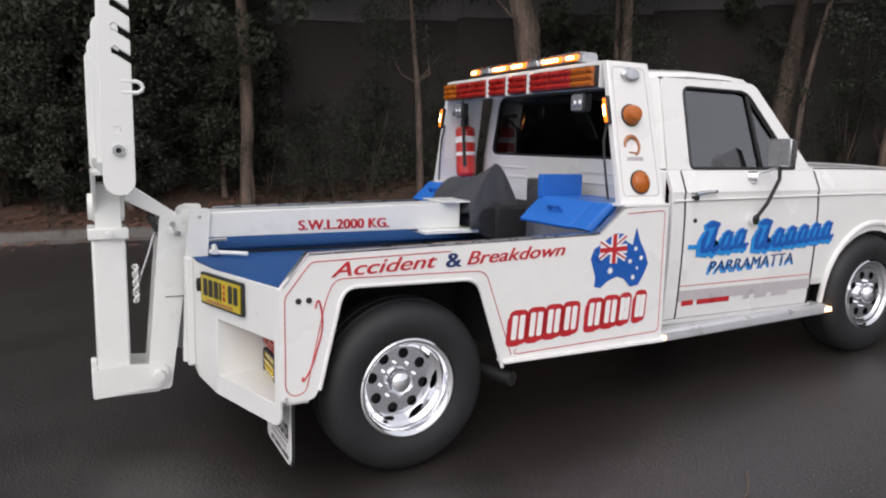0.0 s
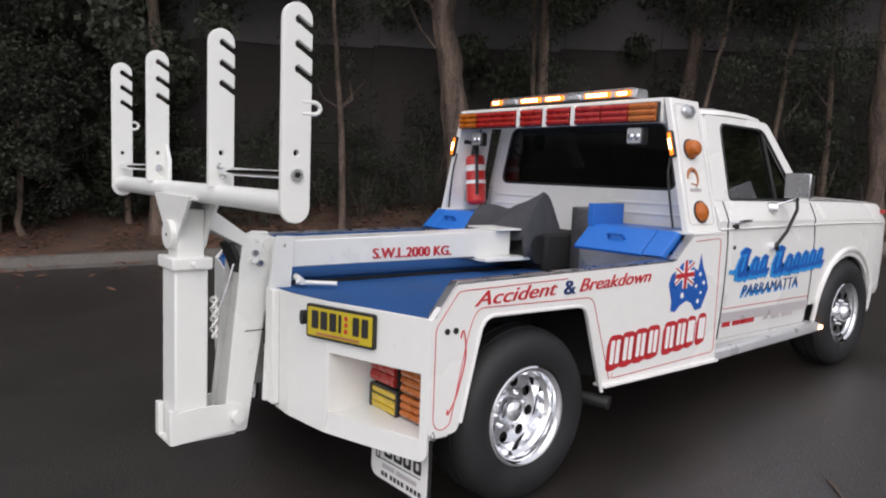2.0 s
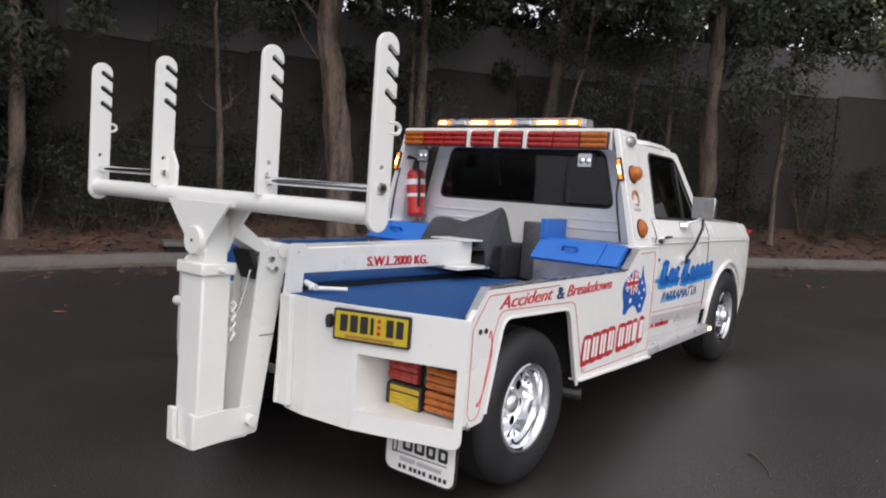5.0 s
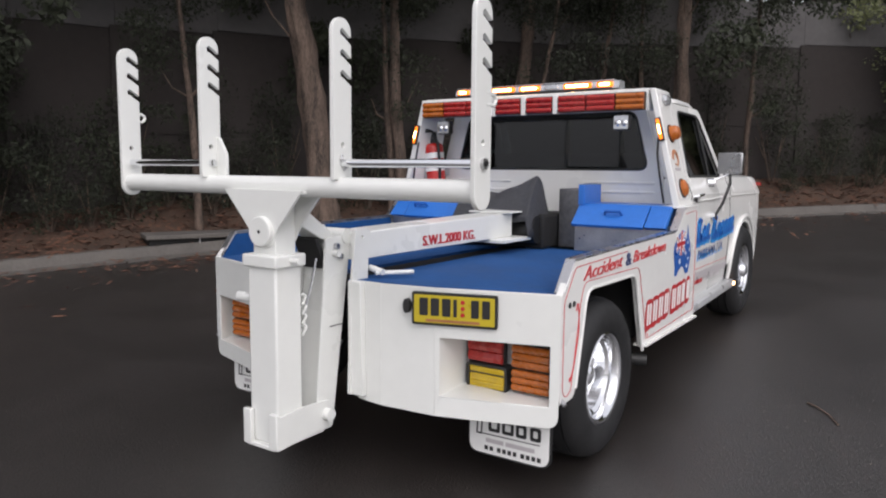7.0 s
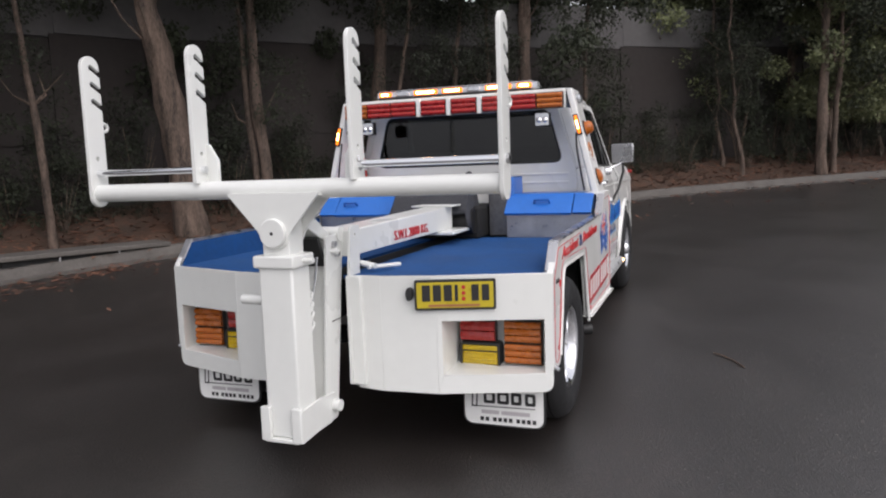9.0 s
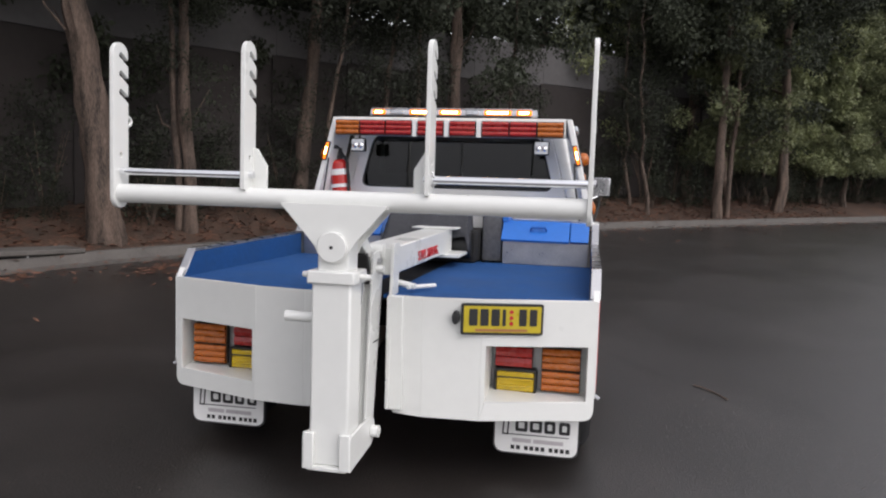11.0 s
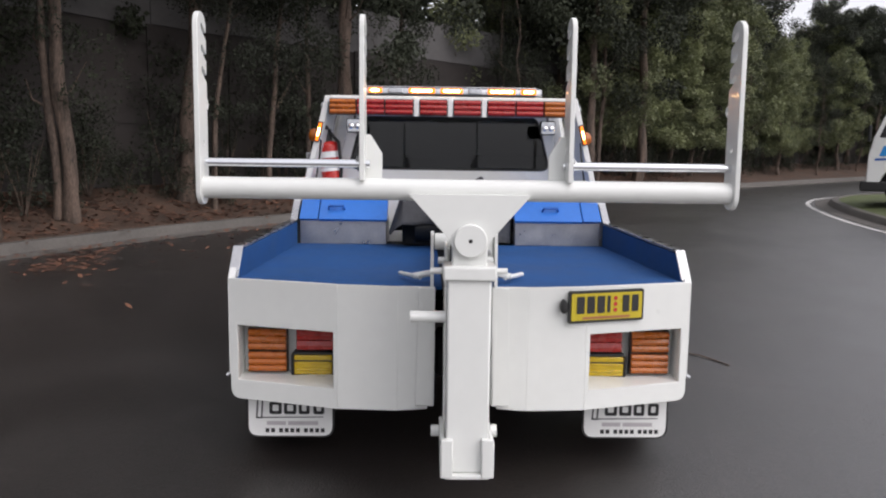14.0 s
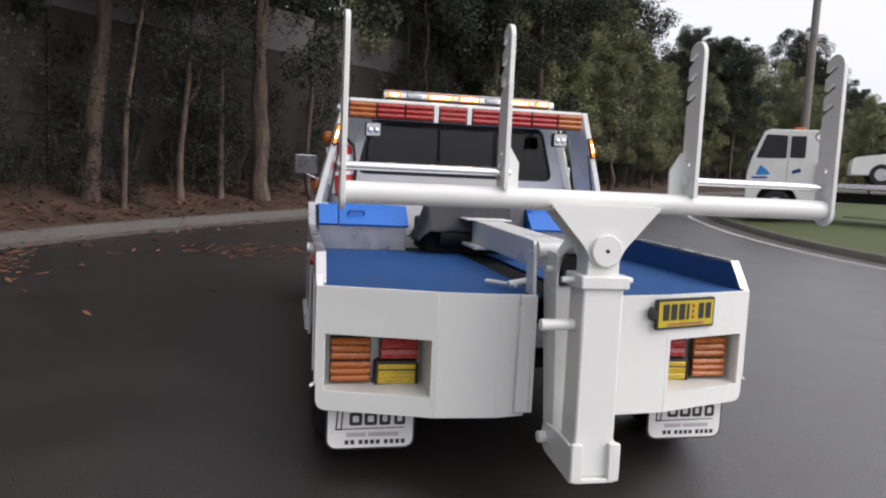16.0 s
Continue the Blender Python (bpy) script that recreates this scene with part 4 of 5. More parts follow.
win = rounded([(2.345, 1.356), (3.225, 1.356), (2.860, 1.805), (2.345, 1.810)], [0.03, 0.03, 0.06, 0.05])
frame_out = rounded([(2.170, GZ0), (3.400, GZ0), (3.345, 1.378), (2.935, 1.858), (2.185, GZ1)], [0, 0, 0.02, 0.05, 0.05])
both("cab_side_frame", shear(sheet([frame_out, win], "x", 0.945, 0.030)), WHITE, 0.006)
both("door_glass", shear(sheet([rounded([(2.338, 1.350), (3.235, 1.350), (2.866, 1.812), (2.339, 1.816)], [0.03, 0.03, 0.06, 0.05])], "x", 0.952, 0.006)), DOOR_WINDOW)
both("quarter_bar", shear(rod((0.966, 2.93, 1.36), (0.966, 2.862, 1.80), 0.012, 8)), BLACK)
both("window_rubber", shear(pipe([(0.974, y, z) for y, z in win + win[:1]], 0.009, 6)), BLACK)
# back wall with the wide rear window
rw = rounded([(-0.770, 1.400), (0.770, 1.400), (0.665, 1.800), (-0.665, 1.800)], 0.07)
wall = rounded([(-0.93, 0.52), (0.93, 0.52), (0.875, GZ0), (0.730, GZ1), (-0.730, GZ1), (-0.875, GZ0)], [0, 0, 0.02, 0.06, 0.06, 0.02])
part("cab_back", sheet([wall, rw], "y", 2.088, 0.03), WHITE, truck, "white cab back with a wide tinted window", 0.006)
part("rear_glass", sheet([rounded([(-0.776, 1.394), (0.776, 1.394), (0.671, 1.806), (-0.671, 1.806)], 0.07)], "y", 2.098, 0.006), WINDOW, truck)
part("rear_window_rubber", pipe([(x, 2.089, z) for x, z in rw + rw[:1]], 0.008, 8), BLACK, truck)
for z in (1.235, 1.30):
    for x0, x1 in ((-0.82, -0.30), (0.30, 0.82)):
        part("pressed_rib", box(x0, x1, 2.080, 2.090, z, z + 0.018), WHITE, truck, bevel=0.004)
# rounded rear corners of the cab
for s in (1, -1):
    low = [(0.93, 2.090, 0.50), (0.985, 2.118, 0.50), (0.992, 2.172, 0.50), (0.93, 2.165, 0.50)]
    belt = [(0.874, 2.090, GZ0), (0.945, 2.110, GZ0), (0.973, 2.172, GZ0), (0.90, 2.165, GZ0)]
    top = [(0.728, 2.090, 1.856), (0.825, 2.120, 1.860), (0.856, 2.186, 1.862), (0.76, 2.175, 1.860)]
    for name_, p_, q_ in (("corner_lower", low, belt), ("corner_pillar", belt, top)):
        part(name_, hull8([(s * x, y, z) for x, y, z in p_], [(s * x, y, z) for x, y, z in q_]), WHITE, truck, bevel=0.012)
# roof
bm = bmesh.new()
rows = []
for y, k, dz in ((2.085, 0.85, -0.012), (2.115, 0.93, 0.0), (2.18, 0.99, 0.006), (2.4, 1.0, 0.016), (2.7, 0.99, 0.014), (2.87, 0.975, 0.0), (2.945, 0.955, -0.022)):
    prof = [(-0.868, 1.852), (-0.85, 1.880), (-0.78, 1.896), (-0.4, 1.908), (0, 1.912), (0.4, 1.908), (0.78, 1.896), (0.85, 1.880), (0.868, 1.852)]
    rows.append([bm.verts.new((x * k, y, z + dz)) for x, z in prof])
for p, q in zip(rows, rows[1:]):
    for k in range(len(p) - 1):
        bm.faces.new((p[k], p[k + 1], q[k + 1], q[k]))
for r in (rows[0], rows[-1]):
    bm.faces.new(r)
bm.faces.new([r[0] for r in rows] + [r[-1] for r in rows[::-1]])
part("cab_roof", bm, WHITE, truck)
bm = hull8([(-0.93, 3.372, 1.352), (0.93, 3.372, 1.352), (0.83, 2.932, 1.852), (-0.83, 2.932, 1.852)], [(-0.93, 3.366, 1.348), (0.93, 3.366, 1.348), (0.83, 2.926, 1.848), (-0.83, 2.926, 1.848)])
part("windscreen", bm, WINDOW, truck)

# door furniture
for s, d in ((1, doors[0]), (-1, doors[1])):
    def sx(x):
        return s * x
    hx = body_x(1.22)
    h = part("door_handle", pipe([(sx(hx - 0.004), 2.315, 1.215), (sx(hx + 0.030), 2.325, 1.220), (sx(hx + 0.032), 2.40, 1.225), (sx(hx + 0.026), 2.475, 1.228), (sx(hx - 0.004), 2.485, 1.228)], 0.011, 10), CHROME, d, "chrome door handle")
    part("push_button", rod((sx(hx - 0.01), 2.335, 1.195), (sx(hx + 0.02), 2.335, 1.195), 0.018, 14), BLACK, d)
    part("lock", rod((sx(body_x(1.06) - 0.01), 2.345, 1.065), (sx(body_x(1.06) + 0.005), 2.345, 1.065), 0.013, 12), BLACK, d)
    part("mirror_mount", rod((sx(body_x(1.3) - 0.01), 2.80, 1.305), (sx(body_x(1.3) + 0.03), 2.83, 1.305), 0.035, 16), CHROME, d)
    part("lower_bracket", rod((sx(1.02), 2.80, 1.055), (sx(1.062), 2.80, 1.06), 0.030, 14), CHROME, d)
    part("mirror_arm", pipe([(sx(1.055), 2.80, 1.06), (sx(1.10), 2.84, 1.16), (sx(1.135), 2.88, 1.30), (sx(1.130), 2.88, 1.375)], 0.011, 8), BLACK, d)
    part("mirror_stay", pipe([(sx(1.02), 2.83, 1.325), (sx(1.08), 2.87, 1.352), (sx(1.13), 2.88, 1.375)], 0.008, 8), CHROME, d)
    mi = part("mirror", hull8([(sx(1.035), 2.885, 1.372), (sx(1.222), 2.840, 1.372), (sx(1.222), 2.840, 1.533), (sx(1.035), 2.885, 1.533)], [(sx(1.05), 2.945, 1.385), (sx(1.222), 2.90, 1.385), (sx(1.222), 2.90, 1.52), (sx(1.05), 2.945, 1.52)]), STEEL, d, "square chrome-backed door mirror", 0.008)

# small lit clearance lamps under the step
for y, z in ((2.13, 0.40), (3.55, 0.44)):
    both("clearance_lamp", box(1.02, 1.062, y - 0.03, y + 0.03, z, z + 0.03), MARKER_LIT, 0.008, "small lit clearance lamp")

# ---- sign writing ----
RX = SIDE_X + 0.001
on_side = lambda y, z, x=RX: Matrix.Translation((x, y, z)) @ pose(0, 0, 0, 90, 0, 90)
sp, dr = side_panels[0], doors[0]


def side_shape(loops, mat_, parent, x, name="sign_shape"):
    return part(name, sheet(loops, "x", x, 0.0012), mat_, parent, smooth=False)


m = on_side(0.185, 0.903) @ pose(0, 0, 0, 0, 0, 1.6)
lettering("Accident", 0.088, m, "lettering", RED_PAINT, sp, 0.495, 0.35, bold=0.0008)
lettering("&", 0.095, on_side(0.722, 0.912), "lettering", NAVY_SIGN, sp, 0.075, bold=0.002)
lettering("Breakdown", 0.088, on_side(0.825, 0.918) @ pose(0, 0, 0, 0, 0, 1.6), "lettering", RED_PAINT, sp, 0.55, 0.35, bold=0.0008)
# the telephone number is left as plain figures' blocks
for k in range(8):
    y0 = 1.075 + 0.104 * k + (0.045 if k > 3 else 0)
    z0 = 0.520 + 0.006 * k
    w, h = (0.088, 0.150) if k < 6 else (0.066, 0.150)
    blk = rounded([(y0, z0), (y0 + w, z0), (y0 + w + 0.010, z0 + h), (y0 + 0.010, z0 + h)], 0.03)
    side_shape([[(y - 0.020, z - 0.018) for y, z in blk]], RED_PAINT, sp, RX)
    side_shape([[(y0 + w / 2 + 0.005 + (y - y0 - w / 2 - 0.005) * 1.24, z0 + h / 2 + (z - z0 - h / 2) * 1.14) for y, z in blk]], RED_PAINT, sp, RX + 0.0006)
    for e in (-1, 1):
        cy, cz = y0 + w / 2 + 0.005 + e * w * 0.24, z0 + h / 2
        side_shape([rounded([(cy - 0.015 - 0.005, cz - h * 0.40), (cy + 0.015 - 0.005, cz - h * 0.40), (cy + 0.015 + 0.005, cz + h * 0.40), (cy - 0.015 + 0.005, cz + h * 0.40)], 0.01)], WHITE_SIGN, sp, RX + 0.0014)
# the map of a continent in flag colours
AUS = [(1.545, 0.905), (1.565, 0.955), (1.625, 0.985), (1.655, 1.010), (1.70, 1.030), (1.755, 1.025), (1.77, 0.985), (1.815, 0.965), (1.835, 1.055), (1.862, 0.985), (1.905, 0.915), (1.925, 0.86), (1.895, 0.80), (1.865, 0.752), (1.81, 0.745), (1.765, 0.79), (1.72, 0.805), (1.66, 0.785), (1.615, 0.752), (1.575, 0.760), (1.58, 0.81)]
side_shape([AUS], BLUE_SIGN, sp, RX)
side_shape([[(1.655, 0.885), (1.78, 0.885), (1.765, 1.015), (1.66, 1.012)]], BLUE_SIGN, sp, RX + 0.0008)
for a0, a1, w, c, o in (((1.60, 0.905), (1.77, 1.015), 0.030, WHITE_SIGN, 0.0014), ((1.60, 0.99), (1.77, 0.895), 0.030, WHITE_SIGN, 0.0017), ((1.60, 0.945), (1.775, 0.950), 0.046, WHITE_SIGN, 0.0021), ((1.690, 0.875), (1.694, 1.028), 0.046, WHITE_SIGN, 0.0024), ((1.60, 0.905), (1.77, 1.015), 0.009, RED_PAINT, 0.0027), ((1.60, 0.99), (1.77, 0.895), 0.009, RED_PAINT, 0.0029), ((1.60, 0.945), (1.775, 0.950), 0.024, RED_PAINT, 0.0032), ((1.690, 0.875), (1.694, 1.028), 0.024, RED_PAINT, 0.0035)):
    a0, a1 = Vector(a0), Vector(a1)
    n = Vector((-(a1 - a0).y, (a1 - a0).x)).normalized() * w / 2
    side_shape([[tuple(a0 + n), tuple(a1 + n), tuple(a1 - n), tuple(a0 - n)]], c, sp, RX + o)
for y, z, r in ((1.672, 0.838, 0.020), (1.835, 0.945, 0.015), (1.80, 0.880, 0.015), (1.875, 0.895, 0.015), (1.825, 0.795, 0.016), (1.85, 0.842, 0.010)):
    side_shape([[(y + (r if k % 2 else r * 0.55) * math.cos(k * math.tau / 14), z + (r if k % 2 else r * 0.55) * math.sin(k * math.tau / 14)) for k in range(14)]], WHITE_SIGN, sp, RX + 0.002)
# pin stripes
stripe = rounded([(1.09, 0.462), (2.025, 0.485), (2.025, 1.14), (1.775, 1.128)], [0.04, 0.03, 0.03, 0])
part("pin_stripe", pipe([(RX, y, z) for y, z in stripe], 0.0022, 4), RED_PAINT, sp)
part("pin_stripe", pipe([(RX, y, z) for y, z in rounded([(1.09, 0.462), (0.935, 0.885), (0.20, 0.895), (0.16, 0.80), (0.075, 0.42), (0.02, 0.405), (-0.012, 0.44), (-0.012, 0.83), (0.10, 0.972), (0.75, 0.985)], [0, 0.05, 0.05, 0.05, 0.03, 0.03, 0.03, 0.02, 0.02, 0])], 0.0022, 4), RED_PAINT, sp)
part("pin_stripe", pipe([(RX, y, z) for y, z in rounded([(0.13, 0.84), (0.155, 0.70), (0.10, 0.52), (0.055, 0.45)], 0.1)], 0.004, 4), RED_PAINT, sp)
for y in (0.045, 0.09):
    part("rivet_hole", rod((RX - 0.002, y, 0.812), (RX + 0.003, y, 0.812), 0.013, 12), BLACK, sp)
# the firm's name on the door, as plain script-like shapes
bx = lambda z: body_x(z) + 0.0012
DX = 1.0312


def script(y0, z0, h, n, pitch, c, x, grow=0.0):
    """Slanting brush strokes in a row, the first one tall and wide, like script that cannot be read."""
    def brush(pts, w):
        left, right = [], []
        for i, p in enumerate(pts):
            p, q = Vector(p), Vector(pts[min(i + 1, len(pts) - 1)]) - Vector(pts[max(i - 1, 0)])
            nrm = Vector((-q.y, q.x)).normalized() * (w * (0.55 if i in (0, len(pts) - 1) else 1.0) + grow)
            left.append(tuple(p + nrm)), right.append(tuple(p - nrm))
        return left + right[::-1]
    for k in range(n):
        big = 1.5 if k == 0 else 1.0
        y, z = y0 + k * pitch + (0.0 if k == 0 else 0.045), z0 + 0.06 * k * pitch
        p, hh, lean = pitch * (1.25 if k == 0 else 1.0), h * big, 0.38
        at = lambda u, v: (y + u * p + lean * v * hh, z + v * hh)
        strokes = [[at(0.05, 0.78), at(-0.02, 0.40), at(0.08, 0.05), at(0.34, 0.06), at(0.52, 0.35)], [at(0.50, 1.0), at(0.47, 0.5), at(0.52, 0.08), at(0.74, 0.04), at(0.98, 0.22)]]
        strokes.append([at(-0.12, 0.92), at(0.2, 1.03), at(0.62, 0.98)] if k == 0 else [at(0.0, 0.80), at(0.25, 0.98), at(0.48, 0.80)])
        for j, st in enumerate(strokes):
            side_shape([brush(st, 0.016 * (1.25 if k == 0 else 1.0))], c, dr, x + 0.0002 * j)


for y0, n in ((2.40, 3), (2.84, 6)):
    script(y0 - 0.018, 0.868, 0.105, n, 0.112, SKY_SIGN, DX, 0.014)
    script(y0, 0.882, 0.105, n, 0.112, BLUE_SIGN, DX + 0.0012)
side_shape([[(2.30, 0.905), (2.46, 0.895), (2.46, 0.925), (2.31, 0.93)]], SKY_SIGN, dr, DX + 0.0004)
lettering("PARRAMATTA", 0.098, on_side(2.458, 0.746, DX - 0.0075) @ pose(0, 0, 0, 0, 0, 1.5), "lettering", SKY_SIGN, dr, 0.735, 0.15, bold=0.003)
lettering("PARRAMATTA", 0.090, on_side(2.478, 0.762, DX - 0.004) @ pose(0, 0, 0, 0, 0, 1.5), "lettering", NAVY_SIGN, dr, 0.715, 0.15)
for s_ in (1, -1):
    d_ = doors[0] if s_ > 0 else doors[1]
    for bmx, c in ((body_strip(2.272, 3.390, 0.600, 0.665, 0.0015, 0.002), GREY_SIGN), (body_strip(2.272, 3.390, 0.690, 0.694, 0.0022, 0.003), RED_PAINT)):
        part("stripe", bmx if s_ > 0 else mirrored(bmx), c, d_)
for y0, w, c in ((2.30, 0.09, RED_PAINT), (2.42, 0.26, RED_PAINT), (2.80, 0.05, GREY_SIGN), (2.90, 0.10, GREY_SIGN), (3.05, 0.14, GREY_SIGN)):
    part("bar", body_strip(y0, y0 + w, 0.575, 0.605, 0.003, 0.002), c, dr)
# tower emblem, plain
tw = [o for o in truck.children if o.name.startswith("tower")][0]
arc = [(1.868 + 0.048 * math.cos(a), 1.470 + 0.050 * math.sin(a)) for a in [math.radians(185 - k * 25) for k in range(11)]] + [(1.90, 1.435), (1.845, 1.440)]
part("emblem", pipe([(tower_x(z) + 0.001, y, z) for y, z in arc], [0.006, 0.009, 0.012, 0.014, 0.014, 0.012, 0.010, 0.009, 0.008, 0.007, 0.006, 0.005, 0.004], 6), BROWN_SIGN, tw)
for k in range(4):
    z = 1.405
    part("bar", box(tower_x(z) - 0.002, tower_x(z) + 0.004, 1.828 + 0.028 * k, 1.850 + 0.028 * k, z - 0.010, z + 0.010), GREY_SIGN, tw)
stripe = rounded([(1.775, 1.215), (2.02, 1.215), (2.01, 1.885), (1.79, 1.885)], 0.03)
part("pin_stripe", pipe([(tower_x(z) + 0.001, y, z) for y, z in stripe + stripe[:1]], 0.002, 4), GREY_SIGN, tw)

# small fittings
for y, z in ((-0.315, 1.035), (-0.29, 0.985)):
    part("bolt", rod((0.09, y, z), (0.112, y, z), 0.014, 8), STEEL, truck)
part("weld_seam", box(0.0925, 0.0955, -0.36, -0.262, 0.655, 0.659), DARK, truck)
part("filler_cap", rod((-1.12, 0.95, 0.93), (-1.150, 0.95, 0.93), 0.045, 18), STEEL, truck)
part("side_reflector", rod((-1.12, 0.45, 0.93), (-1.145, 0.45, 0.93), 0.03, 16), RED_LENS, truck)
for s in (1, -1):
    part("edge_latch", rod((s * 1.12, -0.01, 0.40), (s * 1.145, -0.02, 0.385), 0.010, 8), STEEL, truck)
    part("hose", pipe([(s * 0.935, 1.765, 1.60), (s * 0.94, 1.742, 1.50), (s * 0.955, 1.74, 1.40), (s * 0.975, 1.745, 1.28), (s * 0.99, 1.75, 1.19)], 0.007, 6), BLACK, truck)

# ---- loose things on the truck ----
ext = thing("fire_extinguisher", "red fire extinguisher with white bands strapped inside the tower", "fire extinguisher", (-0.865, 1.92, 1.27))
ext.scale = (1.2, 1.2, 1.5)
ext.rotation_euler = (0, radians(-6), 0)
part("cylinder", rod((0, 0, 0.0), (0.0, 0, 0.25), 0.062, 22), EXT_RED, ext, bevel=0.02)
part("neck", rod((0, 0, 0.25), (0, 0, 0.31), 0.026, 14), BLACK, ext)
part("lever", box(-0.015, 0.015, -0.09, 0.04, 0.305, 0.325), BLACK, ext, bevel=0.005)
for z, w in ((0.105, 0.018), (0.17, 0.030)):
    part("label_band", rod((0, 0, z), (0, 0, z + w), 0.0635, 22), WHITE_SIGN, ext)
part("bracket", box(-0.09, 0.0, -0.02, 0.02, 0.02, 0.24), STEEL, ext)
part("hose", pipe([(0.02, -0.02, 0.29), (0.07, -0.05, 0.24), (0.07, -0.05, 0.12), (0.055, -0.04, 0.05)], 0.010, 8), BLACK, ext)


def crumpled_sheet():
    """Grey canvas thrown over the winch, with a standing peak."""
    bm = bmesh.new()
    nx, ny = 54, 30
    rows = []
    for j in range(ny + 1):
        row = []
        for i in range(nx + 1):
            u, v = i / nx, j / ny
            x, y = -0.42 + 0.67 * u, 1.34 + 0.44 * v
            ridge = 1.235 + 0.012 * math.sin(u * 6.0) + 0.125 * max(0.0, (u - 0.52) / 0.42)
            side = max(0.0, 1 - abs(2 * v - 0.84) ** 1.7)
            drop = min(1.0, u * 7) * min(1.0, (1 - u) * 26)
            h = 0.96 + (ridge - 0.96) * side * drop
            h += (0.016 * noise.noise((u * 3.2, v * 3.2, 1)) + 0.011 * math.sin(15 * (u + 0.7 * v) + 4 * noise.noise((u * 2, v * 2, 5))) * (1.2 - 0.6 * u) + 0.005 * noise.noise((u * 14, v * 12, 4))) * min(1, side * 2) * (1 - side * 0.6)
            row.append(bm.verts.new((x + 0.03 * noise.noise((u * 4, v * 4, 7)), y + 0.03 * noise.noise((u * 4, v * 4, 9)), h)))
        rows.append(row)
    for a, b in zip(rows, rows[1:]):
        for i in range(nx):
            bm.faces.new((a[i], a[i + 1], b[i + 1], b[i]))
    ob = mesh_ob("canvas_cover", bm, CLOTH)
    ob.location.z = 0.05
    md = ob.modifiers.new("thick", "SOLIDIFY")
    md.thickness = 0.006
    return tagged(ob, "crumpled dark grey canvas cover thrown over the winch", "cover")


crumpled_sheet()
winch = part("winch", box(-0.34, 0.28, 1.50, 1.98, 0.868, 1.10), DARK, truck, bevel=0.02)
part("winch_drum", rod((-0.25, 1.48, 1.0), (0.25, 1.48, 1.0), 0.09, 22), BLACK, winch)
part("pump_panel", box(0.29, 0.44, 1.70, 2.0, 0.868, 1.27), DULL, truck, bevel=0.01)

# ---- wall behind the trees ----
rng = random.Random(7)
wall_line = [p for p in spline(KERB, 3.0) if -30 < p.y < 62]


def left_of(line, i, d):
    t = (line[min(i + 1, len(line) - 1)] - line[max(i - 1, 0)]).normalized()
    return line[i] + Vector((-t.y, t.x)) * d


wall_foot = [left_of(wall_line, i, 2.6) for i in range(len(wall_line))]
back_wall = thing("wall_west", "tall precast concrete panel wall behind the trees", "wall", kind="structure")
for i in range(len(wall_foot) - 1):
    p, q = wall_foot[i], wall_foot[i + 1]
    d = q - p
    L, ang = d.length, math.atan2(d.y, d.x)
    base = rise(p.x, p.y)
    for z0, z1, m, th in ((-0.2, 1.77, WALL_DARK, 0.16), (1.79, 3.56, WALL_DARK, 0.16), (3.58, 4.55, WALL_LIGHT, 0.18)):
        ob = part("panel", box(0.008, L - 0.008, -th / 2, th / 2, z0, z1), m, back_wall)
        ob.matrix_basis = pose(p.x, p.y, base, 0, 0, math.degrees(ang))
    # thin sheet added inside the wall to stop light through the panel joints
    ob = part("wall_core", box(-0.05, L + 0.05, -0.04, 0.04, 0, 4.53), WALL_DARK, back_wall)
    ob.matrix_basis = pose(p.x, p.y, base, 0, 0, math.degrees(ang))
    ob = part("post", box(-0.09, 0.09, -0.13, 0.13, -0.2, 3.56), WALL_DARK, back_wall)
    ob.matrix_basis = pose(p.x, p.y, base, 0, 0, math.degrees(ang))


# ---- trees ----
def leaf_cloud(bm, centre, radii, n, size, r, droop=0.4):
    """Small narrow leaves and twigs in a loose clump."""
    c = Vector(centre)
    for _ in range(n):
        while True:
            o = Vector((r.uniform(-1, 1), r.uniform(-1, 1), r.uniform(-1, 1)))
            if 0.15 < o.length < 1:
                break
        p = c + Vector((o.x * radii[0], o.y * radii[1], o.z * radii[2]))
        d = Vector((r.gauss(0, 1), r.gauss(0, 1), r.gauss(0, 0.7) - droop)).normalized()
        s = d.cross(Vector((r.gauss(0, 1), r.gauss(0, 1), r.gauss(0, 1)))).normalized()
        L = size * r.uniform(0.6, 1.5)
        w = L * r.uniform(0.16, 0.34)
        m = p + d * L * 0.5
        vs = [bm.verts.new(v) for v in (p, m + s * w, p + d * L, m - s * w)]
        bm.faces.new(vs)


